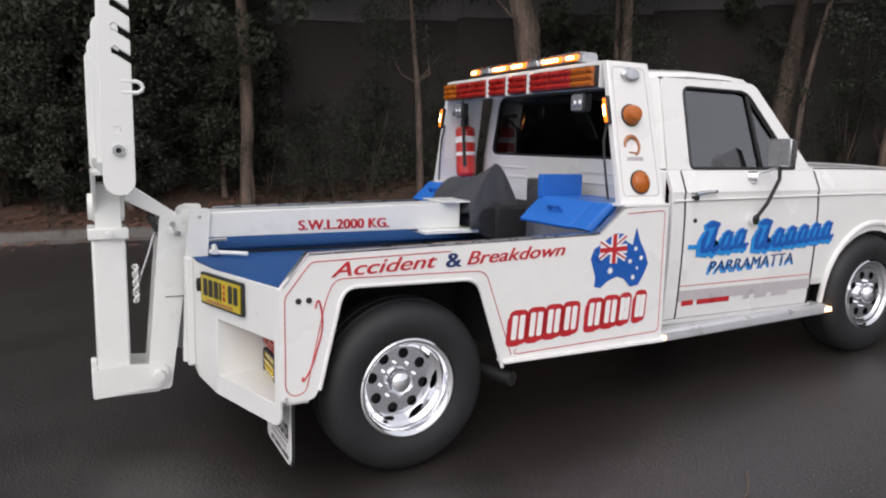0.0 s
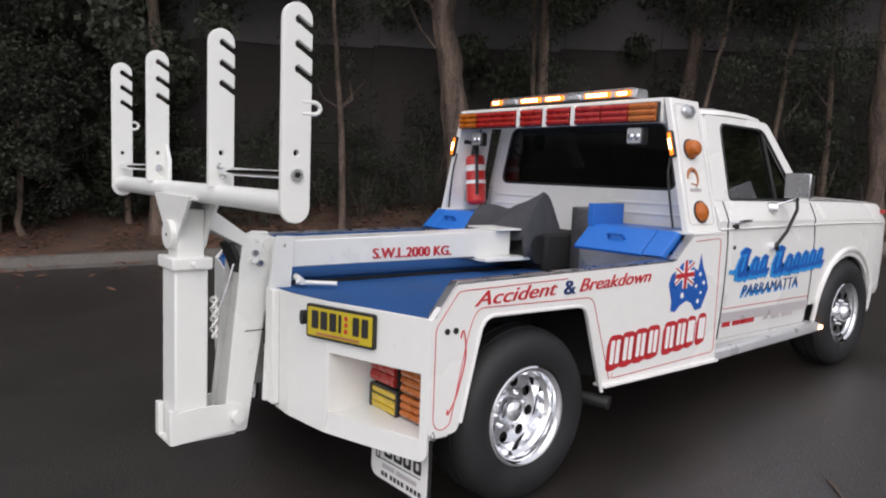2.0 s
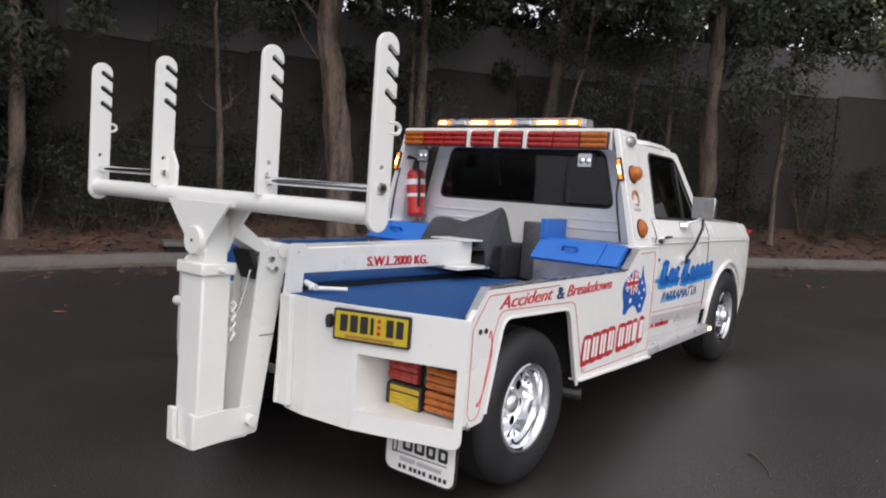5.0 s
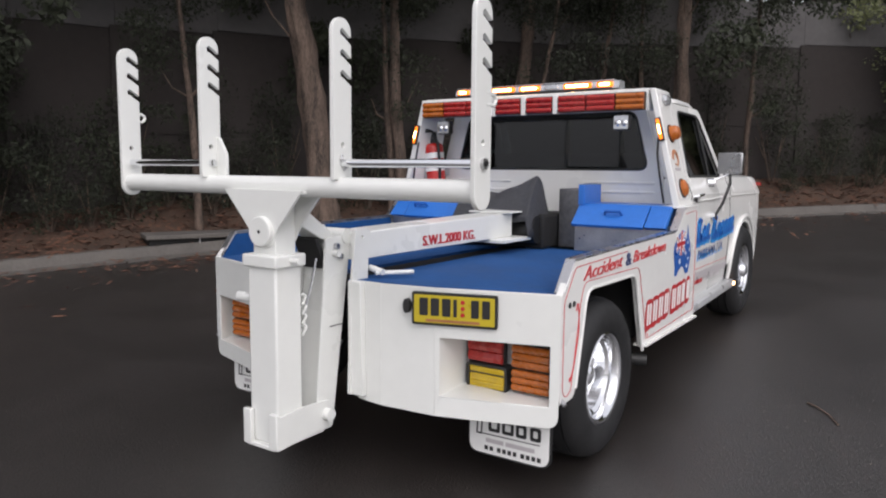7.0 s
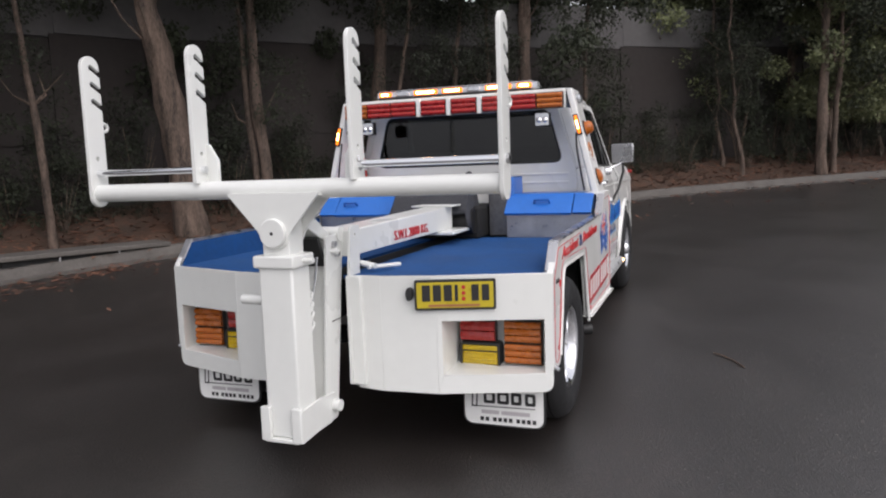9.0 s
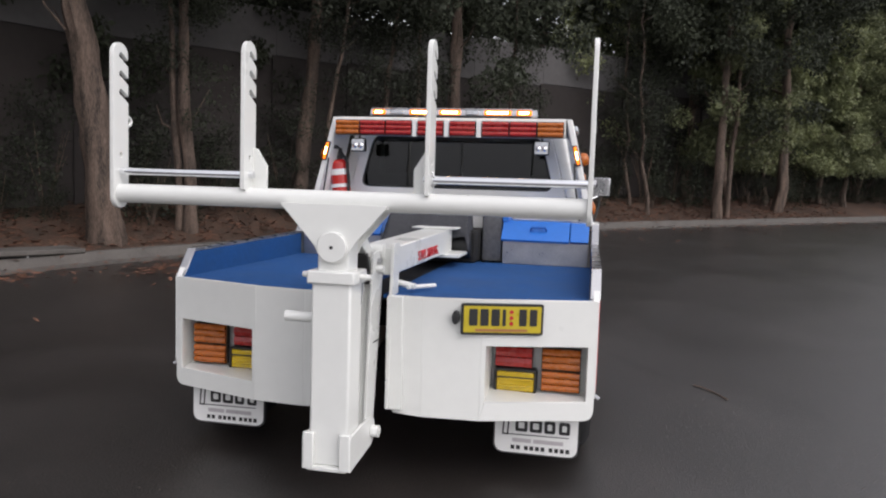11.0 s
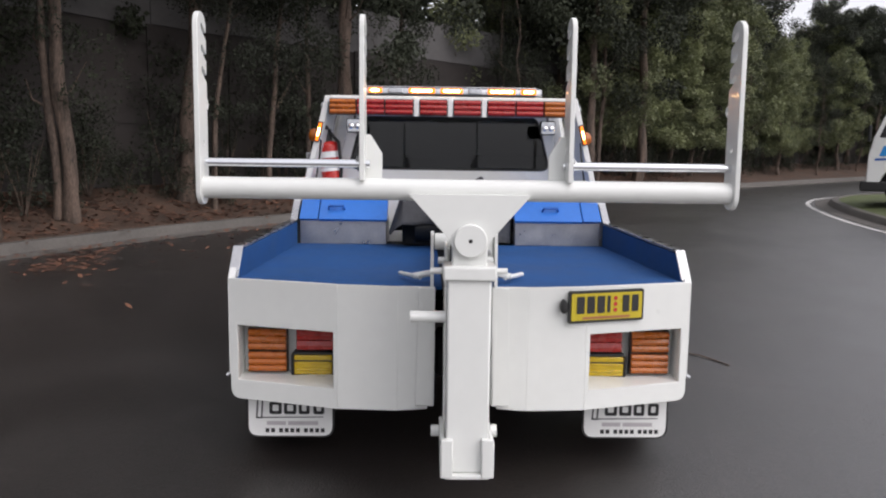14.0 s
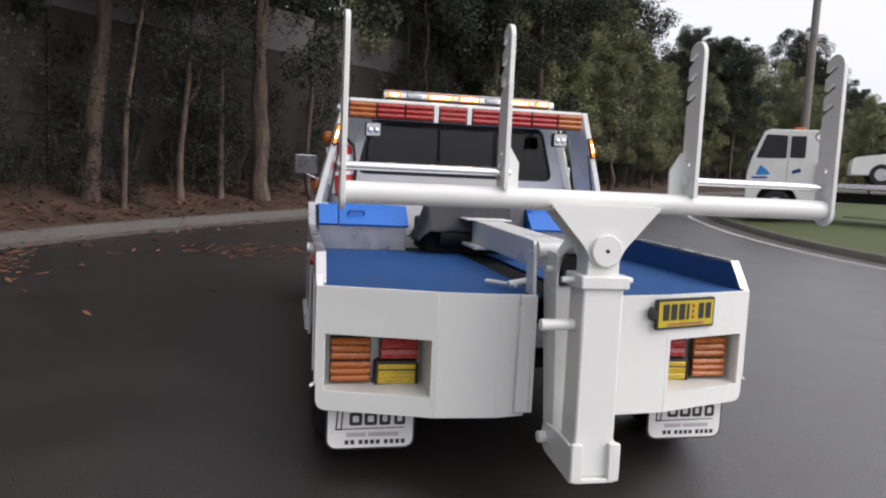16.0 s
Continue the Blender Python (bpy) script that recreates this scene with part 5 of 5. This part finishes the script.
def make_tree(name, label, height, r0, seed, leaf_mat, lean=0.3, crown_from=0.45, clumps=26, leaves=150, spread=1.7, fork=False, size=0.13):
    r = random.Random(seed)
    t = thing(name, label, "tree", group="trees along the wall")
    pts, rad = [], []
    px = py = 0.0
    for k in range(13):
        f = k / 12
        px += r.uniform(-1, 1) * 0.17 + lean * 0.06
        py += r.uniform(-1, 1) * 0.17
        pts.append((px, py, f * height - 0.15))
        rad.append(r0 * (1 - 0.78 * f) * (1.35 if k == 0 else 1.0) * r.uniform(0.93, 1.07))
    bm = pipe(pts, rad, 12)
    for v in bm.verts:
        v.co += Vector((noise.noise(v.co * 3), noise.noise(v.co * 3 + Vector((9, 0, 0))), 0)) * r0 * 0.45
    part("trunk", bm, BARK, t)
    ends = []
    for k in range(9):
        f = r.uniform(crown_from * 0.75, 0.95) if not (fork and k == 0) else 0.30
        i = int(f * 12)
        b = Vector(pts[i])
        a = r.uniform(0, math.tau)
        L = spread * r.uniform(0.5, 1.1)
        e = b + Vector((math.cos(a) * L, math.sin(a) * L, r.uniform(0.4, 1.5) * (3.0 if fork and k == 0 else 1)))
        mid = (b + e) / 2 + Vector((r.uniform(-0.15, 0.15), r.uniform(-0.15, 0.15), -0.1))
        rr = rad[i] * (0.75 if fork and k == 0 else 0.42)
        part("limb", pipe([b, mid, e], [rr, rr * 0.7, rr * 0.3], 7), BARK, t)
        ends += [e, mid]
    bm = bmesh.new()
    for k in range(clumps):
        if k < len(ends):
            c = ends[k] + Vector((r.uniform(-0.3, 0.3), r.uniform(-0.3, 0.3), r.uniform(-0.1, 0.5)))
        else:
            f = r.uniform(crown_from, 1.08)
            a, d = r.uniform(0, math.tau), spread * r.uniform(0.1, 0.95) * (1.25 - 0.6 * f)
            b = Vector(pts[min(12, int(f * 12))])
            c = Vector((b.x + math.cos(a) * d, b.y + math.sin(a) * d, f * height))
        s = r.uniform(0.30, 0.75)
        leaf_cloud(bm, c, (s, s, s * r.uniform(0.6, 1.1)), int(leaves * s / 0.5), size, r)
    part("crown", bm, leaf_mat, t, smooth=False)
    return t


# first two crowns are widened out of view to shade bank and wall
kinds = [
    make_tree("paperbark_tree", "tall slim tree with peeling grey-brown bark and dark thin foliage", 13.0, 0.24, 1, LEAF_SHADED, 0.2, 0.48, 135, 330, 3.8, True, size=0.115),
    make_tree("she_oak_tree", "tall dark tree with rough straight trunk and drooping foliage", 13.0, 0.18, 2, LEAF_SHADED, -0.2, 0.46, 135, 330, 3.7, size=0.115),
    make_tree("young_tree", "thin crooked young tree with pale bark and sparse leaves", 9.0, 0.08, 3, LEAF_SHADED, 0.5, 0.40, 40, 260, 1.5, size=0.075),
    make_tree("green_tree", "bushy dark green tree beside the road", 9.0, 0.13, 4, LEAF_LIT, 0.1, 0.20, 85, 420, 2.2, size=0.105),
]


def bank_z(x, y):
    best = min(range(len(kerb_line)), key=lambda i: (kerb_line[i].x - x) ** 2 + (kerb_line[i].y - y) ** 2)
    o = math.hypot(kerb_line[best].x - x, kerb_line[best].y - y)
    return rise(x, y) + bank_height(Vector((x, y)), o)


def crown_of(tree):
    return [o for o in tree.children if o.name.startswith("crown")][0].data


def bank_tree(x, y, r0, lean, bend, k):
    """A tree of its own on the bank; lean and bend run along the kerb."""
    r = random.Random(int(1000 + 37 * x + 91 * y))
    slim = r0 < 0.1
    names = {0: ("paperbark_tree", "thick leaning tree with peeling grey-brown bark"), 1: ("she_oak_tree", "tall dark tree with rough straight trunk"), 2: ("young_tree", "thin crooked young tree with pale bark")}
    t = thing(names[k][0], names[k][1] + (" and a slim stem" if slim else " and dark thin foliage"), "tree", group="trees along the wall")
    i = min(range(len(kerb_line)), key=lambda i: (kerb_line[i].x - x) ** 2 + (kerb_line[i].y - y) ** 2)
    d = (kerb_line[i + 1] - kerb_line[i - 1]).normalized()
    H = 6.2 if slim else 10.4
    pts, rad = [], []
    for q in range(15):
        f = q / 14
        z = f * H
        a = lean * z + bend * math.sin(min(1.0, z / 3.6) * math.pi) + 0.05 * r0 / 0.12 * noise.noise((x, y, z * 0.9))
        c = 0.10 * noise.noise((y, x, z * 0.7 + 5))
        pts.append((d.x * a - d.y * c, d.y * a + d.x * c, z - 0.12))
        rad.append(r0 * (1 - 0.72 * f) * (1.2 if q == 0 else 1.02 if q == 1 else 1.0) * r.uniform(0.92, 1.08))
    bm = bmesh.new()
    fine = []
    for q in range(14):
        for w in range(4):
            u = w / 4
            fine.append((Vector(pts[q]).lerp(Vector(pts[q + 1]), u), rad[q] + (rad[q + 1] - rad[q]) * u))
    pipe([p for p, _ in fine], [q for _, q in fine], 20, bm)
    for v in bm.verts:
        n = noise.noise((v.co.x * 9, v.co.y * 9, v.co.z * 1.3)) + 0.6 * noise.noise((v.co.x * 22 + 3, v.co.y * 22, v.co.z * 2.6))
        v.co += Vector((noise.noise(v.co * 2.1), noise.noise(v.co * 2.1 + Vector((9, 0, 0))), 0)) * r0 * 0.22
        c = Vector(pts[min(14, max(0, int((v.co.z + 0.12) / H * 14)))])
        out = Vector((v.co.x - c.x, v.co.y - c.y, 0))
        v.co += out * 0.20 * n
    part("trunk", bm, BARK, t)
    for q in range(4 if slim else 6):
        b = r.uniform(0.3, 0.9)
        j = int(b * 14)
        a, L = r.uniform(0, math.tau), r.uniform(0.4, 0.9) if slim else r.uniform(0.5, 1.3)
        e = Vector(pts[j]) + Vector((math.cos(a) * L * 0.7, math.sin(a) * L * 0.7, L * r.uniform(0.5, 1.1)))
        mid = (Vector(pts[j]) + e) / 2 + Vector((r.uniform(-0.1, 0.1), r.uniform(-0.1, 0.1), -0.08))
        rr = min(0.022, rad[j] * 0.4)
        part("limb", pipe([pts[j], mid, e], [rr, rr * 0.7, rr * 0.25], 7), BARK, t)
    cr = new("crown", crown_of(kinds[k]))
    cr.parent = t
    s = 0.98 if not slim else 0.8
    cr.matrix_basis = pose(pts[9][0], pts[9][1], -1.75 if not slim else -0.3, 0, 0, r.uniform(0, 360)) @ Matrix.Diagonal((s * 0.85, s * 0.85, s, 1))
    t.location = (x, y, bank_z(x, y) - 0.03)
    return t


# she-oaks at x -10.0, -11.3 and -12.4 are added, hidden canopy shading the thicket
for x, y, r0, lean, bend, k in ((-6.2, 6.25, 0.255, -0.10, 0.05, 0), (-8.5, 1.9, 0.12, -0.02, 0.04, 1), (-5.55, 7.6, 0.11, -0.035, 0, 1), (-5.75, 7.55, 0.07, -0.04, 0.03, 2), (-4.6, 10.0, 0.15, 0.08, -0.06, 1),
                                (-4.0, 9.75, 0.055, 0.11, -0.14, 2), (-3.3, 10.9, 0.07, 0.10, -0.05, 2), (-2.65, 11.7, 0.06, 0, 0.04, 2), (-1.85, 12.1, 0.17, -0.03, 0, 1), (-0.9, 13.3, 0.065, 0.04, -0.05, 2),
                                (-7.35, 4.6, 0.065, -0.06, 0.05, 2), (-10.4, -1.8, 0.09, 0.03, 0.05, 2), (-10.0, 0.2, 0.12, 0, 0.03, 1), (-11.3, -2.9, 0.13, 0.02, 0, 1), (-12.4, -6.3, 0.13, 0, 0, 1), (4.4, 17.0, 0.13, 0.03, 0, 1), (4.75, 17.4, 0.08, 0.05, 0, 2)):
    bank_tree(x, y, r0, lean, bend, k)
# the patterns of the other trees stand farther along the bank
for k, (x, y) in enumerate(((-12.6, -9.5), (-11.2, -5.6), (-9.5, -0.2))):
    kinds[k].matrix_basis = pose(x, y, bank_z(x, y) - 0.05) @ Matrix.Scale(0.72, 4)
kinds[3].matrix_basis = pose(9.0, 21.6, bank_z(9.0, 21.6)) @ Matrix.Scale(0.6, 4)
# tall trees behind the wall, tops partly in view; row added to block sky
tall = make_tree("gum_tree", "tall dark gum tree rising behind the wall", 14.0, 0.2, 8, LEAF_SHADED, 0.1, 0.33, 110, 130, 3.6, size=0.26)
row = [i for i in range(len(kerb_line)) if -14 < kerb_line[i].y < 20]
for n, i in enumerate(row[::5]):
    p = left_of(kerb_line, i, rng.uniform(4.2, 5.6))
    m = pose(p.x, p.y, rise(p.x, p.y), 0, 0, rng.uniform(0, 360))
    if n:
        copy_thing(tall, m)
    else:
        tall.matrix_basis = m
# the denser wood round the bend
idx = [i for i in range(len(kerb_line)) if kerb_line[i].y > 15.2 and kerb_line[i].x < 52]
i = 0
while i < len(idx):
    for d in (1.2, 2.0, 3.8):
        p = left_of(kerb_line, idx[i], d + rng.uniform(-0.35, 0.35))
        s = 0.68 * rng.uniform(0.8, 1.15) * (1.35 if d > 3 else 1.0) * (0.82 if p.x > 13 else 1.05 if p.x > 4 else 1.0)
        c = copy_thing(kinds[rng.choice((1, 3, 2) if p.x < 7 else (3, 3, 3, 1) if d > 1.5 else (1, 2, 3, 3))], pose(p.x, p.y, rise(p.x, p.y) + 0.2, 0, 0, rng.uniform(0, 360)))
        c.scale = (s, s, s)
    i += 4
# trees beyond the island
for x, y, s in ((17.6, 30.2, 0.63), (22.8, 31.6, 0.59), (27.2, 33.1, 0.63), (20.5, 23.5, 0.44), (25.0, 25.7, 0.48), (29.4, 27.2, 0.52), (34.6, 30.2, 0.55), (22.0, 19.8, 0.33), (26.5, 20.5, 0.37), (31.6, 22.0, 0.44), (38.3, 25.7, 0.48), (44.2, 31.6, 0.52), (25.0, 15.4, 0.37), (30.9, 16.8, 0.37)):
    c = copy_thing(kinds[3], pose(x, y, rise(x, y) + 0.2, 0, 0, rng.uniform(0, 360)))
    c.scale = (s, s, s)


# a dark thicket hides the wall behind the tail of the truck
thicket = make_tree("bushy_tree", "dense dark bushy tree in front of the wall", 6.5, 0.09, 6, LEAF_SHADED, 0.1, 0.06, 95, 430, 1.5, size=0.10)
made = False
for i, p in enumerate(kerb_line):
    if not -9 < p.y < 1.3 or i % 2:
        continue
    q = left_of(kerb_line, i, rng.uniform(1.3, 2.0))
    m = pose(q.x, q.y, bank_z(q.x, q.y) - 0.05, 0, 0, rng.uniform(0, 360))
    ob = copy_thing(thicket, m) if made else thicket
    if not made:
        thicket.matrix_basis = m
        made = True
    s = rng.uniform(0.55, 0.8)
    ob.scale = (s, s, s)


# shrubs at the foot of the wall
def make_shrub(seed, leaf_mat, size):
    r = random.Random(seed)
    t = thing("shrub", "low ragged dark shrub on the bank under the trees", "shrub", group="shrubs on the bank")
    bm = bmesh.new()
    for k in range(6):
        a = r.uniform(0, math.tau)
        pipe([(0, 0, -0.1), (0.15 * math.cos(a), 0.15 * math.sin(a), 0.4), (0.4 * math.cos(a), 0.4 * math.sin(a), r.uniform(0.7, 1.3))], [0.015, 0.012, 0.005], 5, bm)
    part("stem", bm, BARK, t)
    bm = bmesh.new()
    for k in range(15):
        s = r.uniform(0.18, 0.40)
        leaf_cloud(bm, (r.gauss(0, 0.35), r.gauss(0, 0.35), r.uniform(0.15, 1.5)), (s, s, s), int(420 * s), size, r, 0.1)
    part("foliage", bm, leaf_mat, t, smooth=False)
    return t


shrubs = [make_shrub(11, LEAF_SHADED, 0.065), make_shrub(12, LEAF_SHADED, 0.055)]
placed = 0
for i, p in enumerate(kerb_line):
    if not -10 < p.y < 28:
        continue
    q = left_of(kerb_line, i, rng.uniform(1.3, 2.35))
    m = pose(q.x, q.y, bank_z(q.x, q.y) - 0.03, 0, 0, rng.uniform(0, 360))
    s = rng.uniform(0.38, 0.85)
    ob = shrubs[placed] if placed < 2 else None
    if ob:
        ob.matrix_basis = m
    else:
        ob = copy_thing(shrubs[rng.choice((0, 0, 1))], m)
    ob.scale = (s, s, s * rng.uniform(0.7, 1.3))
    placed += 1
    if p.y > 1 and i % 2 == 0:
        q = left_of(kerb_line, i, rng.uniform(1.9, 2.4))
        ob = copy_thing(shrubs[1], pose(q.x, q.y, bank_z(q.x, q.y) - 0.03, 0, 0, rng.uniform(0, 360)))
        s = rng.uniform(0.7, 1.1)
        ob.scale = (s, s, s * rng.uniform(1.0, 1.9))

# fallen leaves on the bank and in the gutter
bm = bmesh.new()
near = [i for i in range(len(kerb_line)) if -7 < kerb_line[i].y < 20]
for _ in range(16000):
    i = rng.choice(near)
    o = rng.uniform(0.25, 2.5) if rng.random() < 0.9 else -abs(rng.gauss(0, 0.35 if rng.random() < 0.6 else 1.3))
    p = left_of(kerb_line, i, o) + Vector((rng.uniform(-0.3, 0.3), rng.uniform(-0.3, 0.3)))
    z = (bank_z(p.x, p.y) if o > 0.2 else rise(p.x, p.y)) + rng.uniform(0.008, 0.035)
    a, L = rng.uniform(0, math.tau), rng.uniform(0.03, 0.09)
    u = Vector((math.cos(a), math.sin(a), rng.uniform(-0.3, 0.3))) * L
    w = Vector((-math.sin(a), math.cos(a), rng.uniform(-0.4, 0.4))) * L * 0.28
    c = Vector((p.x, p.y, z))
    bm.faces.new([bm.verts.new(v) for v in (c - u, c + w, c + u, c - w)])
tagged(mesh_ob("fallen_leaves", bm, LITTER, smooth=False), "scattered dry brown leaves and twigs on the bank", "leaf litter", kind="stuff")

# storm drain in the kerb
drain = thing("storm_drain", "raised concrete storm drain lintel with a dark slot behind the kerb", "drain", (-6.45, 4.4, 0.19), kind="structure")
drain.rotation_euler = (0, 0, radians(-26))
part("lintel", box(-0.5, 0.10, -1.15, 1.15, 0.20, 0.27), CONCRETE, drain, bevel=0.015)
part("slot", box(-0.45, 0.04, -1.10, 1.10, 0.03, 0.20), DARK, drain)
part("sill", box(-0.5, 0.12, -1.15, 1.15, -0.06, 0.03), CONCRETE, drain, bevel=0.01)
for y in (-0.4, 0.4):
    part("support", rod((0.05, y, 0.03), (0.05, y, 0.20), 0.012, 8), STEEL, drain)

# ---- across the road: a parked flat-bed truck, a car on it, a pole ----
far = thing("flatbed_truck", "white cab-over flat-bed truck parked beyond the island", "truck", (10.84, 12.76, 0.80))
far.rotation_euler = (0, 0, radians(-127))
far.scale = (0.79, 0.79, 0.79)
WY = -0.15
arch = [(WY + 0.58 * math.cos(a), 0.50 + 0.58 * math.sin(a)) for a in [math.pi * 0.06 + k * math.pi * 0.88 / 12 for k in range(13)]]
cabp = [(0.95, 0.62)] + [(0.95, 2.60), (0.85, 2.72), (-0.45, 2.74), (-0.62, 2.66), (-0.93, 1.86), (-1.04, 1.35), (-1.05, 0.62)] + arch[::-1]
part("cab", sheet([cabp], "x", -1.1, 2.2), WHITE, far, bevel=0.025)
part("wheel_housing", box(-0.75, 0.75, WY - 0.6, 0.95, 0.5, 1.08), DARK, far)
for s in (-1, 1):
    x = 1.102 * s
    part("side_window", sheet([rounded([(-0.80, 1.86), (0.05, 1.86), (0.05, 2.55), (-0.54, 2.58)], 0.05)], "x", x, 0.006 * s), CABIN, far)
    part("side_window", sheet([rounded([(0.14, 1.88), (0.56, 1.88), (0.56, 2.54), (0.14, 2.54)], 0.05)], "x", x, 0.006 * s), CABIN, far)
    part("mirror", box(min(x, x + 0.2 * s), max(x, x + 0.2 * s), -1.06, -0.98, 1.75, 2.2), BLACK, far, bevel=0.02)
    part("sign_patch", sheet([rounded([(-0.88, 1.22), (-0.44, 1.24), (-0.44, 1.30), (-0.87, 1.28)], 0.03)], "x", x, 0.006 * s), BLUE_SIGN, far)
    part("sign_patch", sheet([rounded([(-0.78, 1.34), (-0.36, 1.36), (-0.42, 1.46), (-0.66, 1.66)], 0.06)], "x", x, 0.006 * s), SKY_SIGN, far)
    part("sign_patch", sheet([rounded([(0.22, 1.40), (0.48, 1.46), (0.46, 1.58), (0.24, 1.50)], 0.03)], "x", x, 0.006 * s), NAVY_SIGN, far)
    part("door_line", sheet([[(0.09, 1.1), (0.10, 1.1), (0.10, 2.6), (0.09, 2.6)]], "x", x, 0.003 * s), BLACK, far)
    for y in (WY, 4.2):
        w = part("wheel", rod((s * 0.82, y, 0.44), (s * 1.08, y, 0.44), 0.44, 28), RUBBER, far, bevel=0.03)
        part("rim", rod((s * 1.07, y, 0.44), (s * 1.092, y, 0.44), 0.24, 20), STEEL, w)
        part("hub", rod((s * 1.08, y, 0.44), (s * 1.13, y, 0.44), 0.09, 14), STEEL, w)
part("windscreen", hull8([(-0.98, -0.945, 1.88), (0.98, -0.945, 1.88), (0.92, -0.68, 2.58), (-0.92, -0.68, 2.58)], [(-0.98, -0.91, 1.88), (0.98, -0.91, 1.88), (0.92, -0.64, 2.58), (-0.92, -0.64, 2.58)]), CABIN, far)
part("bumper", box(-1.10, 1.10, -1.20, -0.46, 0.36, 0.64), BLACK, far, bevel=0.04)
part("chassis", box(-0.45, 0.45, -0.6, 6.6, 0.6, 0.9), DARK, far)
part("flat_bed", box(-1.2, 1.2, 0.95, 7.0, 1.02, 1.16), STEEL, far, bevel=0.01)
part("headboard", box(-1.2, 1.2, 0.92, 1.0, 1.16, 1.75), CABIN, far)
part("roof_sign", box(-0.6, 0.6, 0.2, 0.5, 2.74, 2.84), AMBER_LENS, far, bevel=0.03)

m_far = Matrix.Translation((10.84, 12.76, 0.80)) @ pose(0, 0, 0, 0, 0, -127) @ Matrix.Scale(0.79, 4)
car = thing("white_sedan", "white sedan loaded on the flat-bed truck", "car")
car.matrix_basis = m_far @ Matrix.Translation((0, 3.9, 1.16))
prof = rounded([(-2.1, 0.30), (2.15, 0.30), (2.2, 0.75), (1.6, 0.92), (1.1, 1.36), (-0.2, 1.40), (-0.95, 0.95), (-2.05, 0.80)], [0.08, 0.08, 0.1, 0.05, 0.15, 0.15, 0.05, 0.12])
part("body", sheet([prof], "x", -0.82, 1.64), WHITE, car, bevel=0.06)
for s in (-1, 1):
    x = 0.822 * s
    part("window", sheet([rounded([(-0.75, 0.95), (0.18, 0.95), (0.18, 1.30), (-0.22, 1.32)], 0.04)], "x", x, 0.006 * s), CABIN, car)
    part("window", sheet([rounded([(0.28, 0.95), (1.25, 0.95), (1.02, 1.28), (0.28, 1.30)], 0.04)], "x", x, 0.006 * s), CABIN, car)
    for y in (-1.3, 1.3):
        w = part("wheel", rod((s * 0.68, y, 0.31), (s * 0.85, y, 0.31), 0.31, 24), RUBBER, car, bevel=0.02)
        part("rim", rod((s * 0.84, y, 0.31), (s * 0.858, y, 0.31), 0.18, 16), STEEL, w)

pole = thing("power_pole", "tall weathered grey power pole beyond the island", "pole", (15.4, 18.05, 0.82))
part("shaft", rod((0, 0, -0.3), (0.11, 0, 9.0), 0.15, 16, None, 0.11), POLE, pole)
part("cross_arm", box(-0.9, 1.1, -0.05, 0.05, 8.3, 8.42), POLE, pole)

# loose stone chips that show in the worn asphalt
verts, faces = [], []
for _ in range(26000):
    x, y = rng.uniform(-5.0, 6.0), rng.uniform(-4.2, 6.5)
    if 1.4 > abs(x) and 0 < y:
        continue
    a, r_ = rng.uniform(0, math.tau), rng.uniform(0.002, 0.0048) * (1.6 if rng.random() < 0.06 else 1)
    z, n = rise(x, y), len(verts)
    verts += [(x + r_ * math.cos(a + k * 2.09), y + r_ * math.sin(a + k * 2.09), z - 0.001) for k in range(3)] + [(x, y, z + r_ * 0.6)]
    faces += [(n, n + 1, n + 3), (n + 1, n + 2, n + 3), (n + 2, n, n + 3)]
me = bpy.data.meshes.new("stone_chips")
me.from_pydata(verts, [], faces)
me.materials.append(GRIT)
tagged(new("stone_chips", me), "pale stone chips scattered in the worn asphalt", "gravel", kind="stuff")

# a dropped twig and a drift of brown leaves on the road
twig = tagged(mesh_ob("twig", pipe([(x, y, rise(x, y) + z) for x, y, z in ((1.86, 1.9, 0.008), (1.92, 1.84, 0.012), (1.99, 1.76, 0.006), (2.05, 1.62, 0.008))], 0.006, 5), BARK), "thin dark twig lying on the asphalt", "twig")
bm = bmesh.new()
for cx, cy, sx, sy, n in ((-1.9, 7.0, 1.1, 0.6, 260), (-4.6, 5.6, 0.5, 1.2, 260), (-5.9, 3.6, 0.4, 1.1, 160)):
    for _ in range(n):
        x, y = cx + rng.gauss(0, 0.5) * sx, cy + rng.gauss(0, 0.5) * sy
        a, L = rng.uniform(0, math.tau), rng.uniform(0.03, 0.08)
        u, w = Vector((math.cos(a), math.sin(a), 0.05)) * L, Vector((-math.sin(a), math.cos(a), 0.2)) * L * 0.3
        p = Vector((x, y, rise(x, y) + 0.012))
        bm.faces.new([bm.verts.new(v) for v in (p - u, p + w, p + u, p - w)])
tagged(mesh_ob("leaf_drift", bm, LITTER, smooth=False), "thin drift of brown leaves on the road", "leaf litter", kind="stuff")
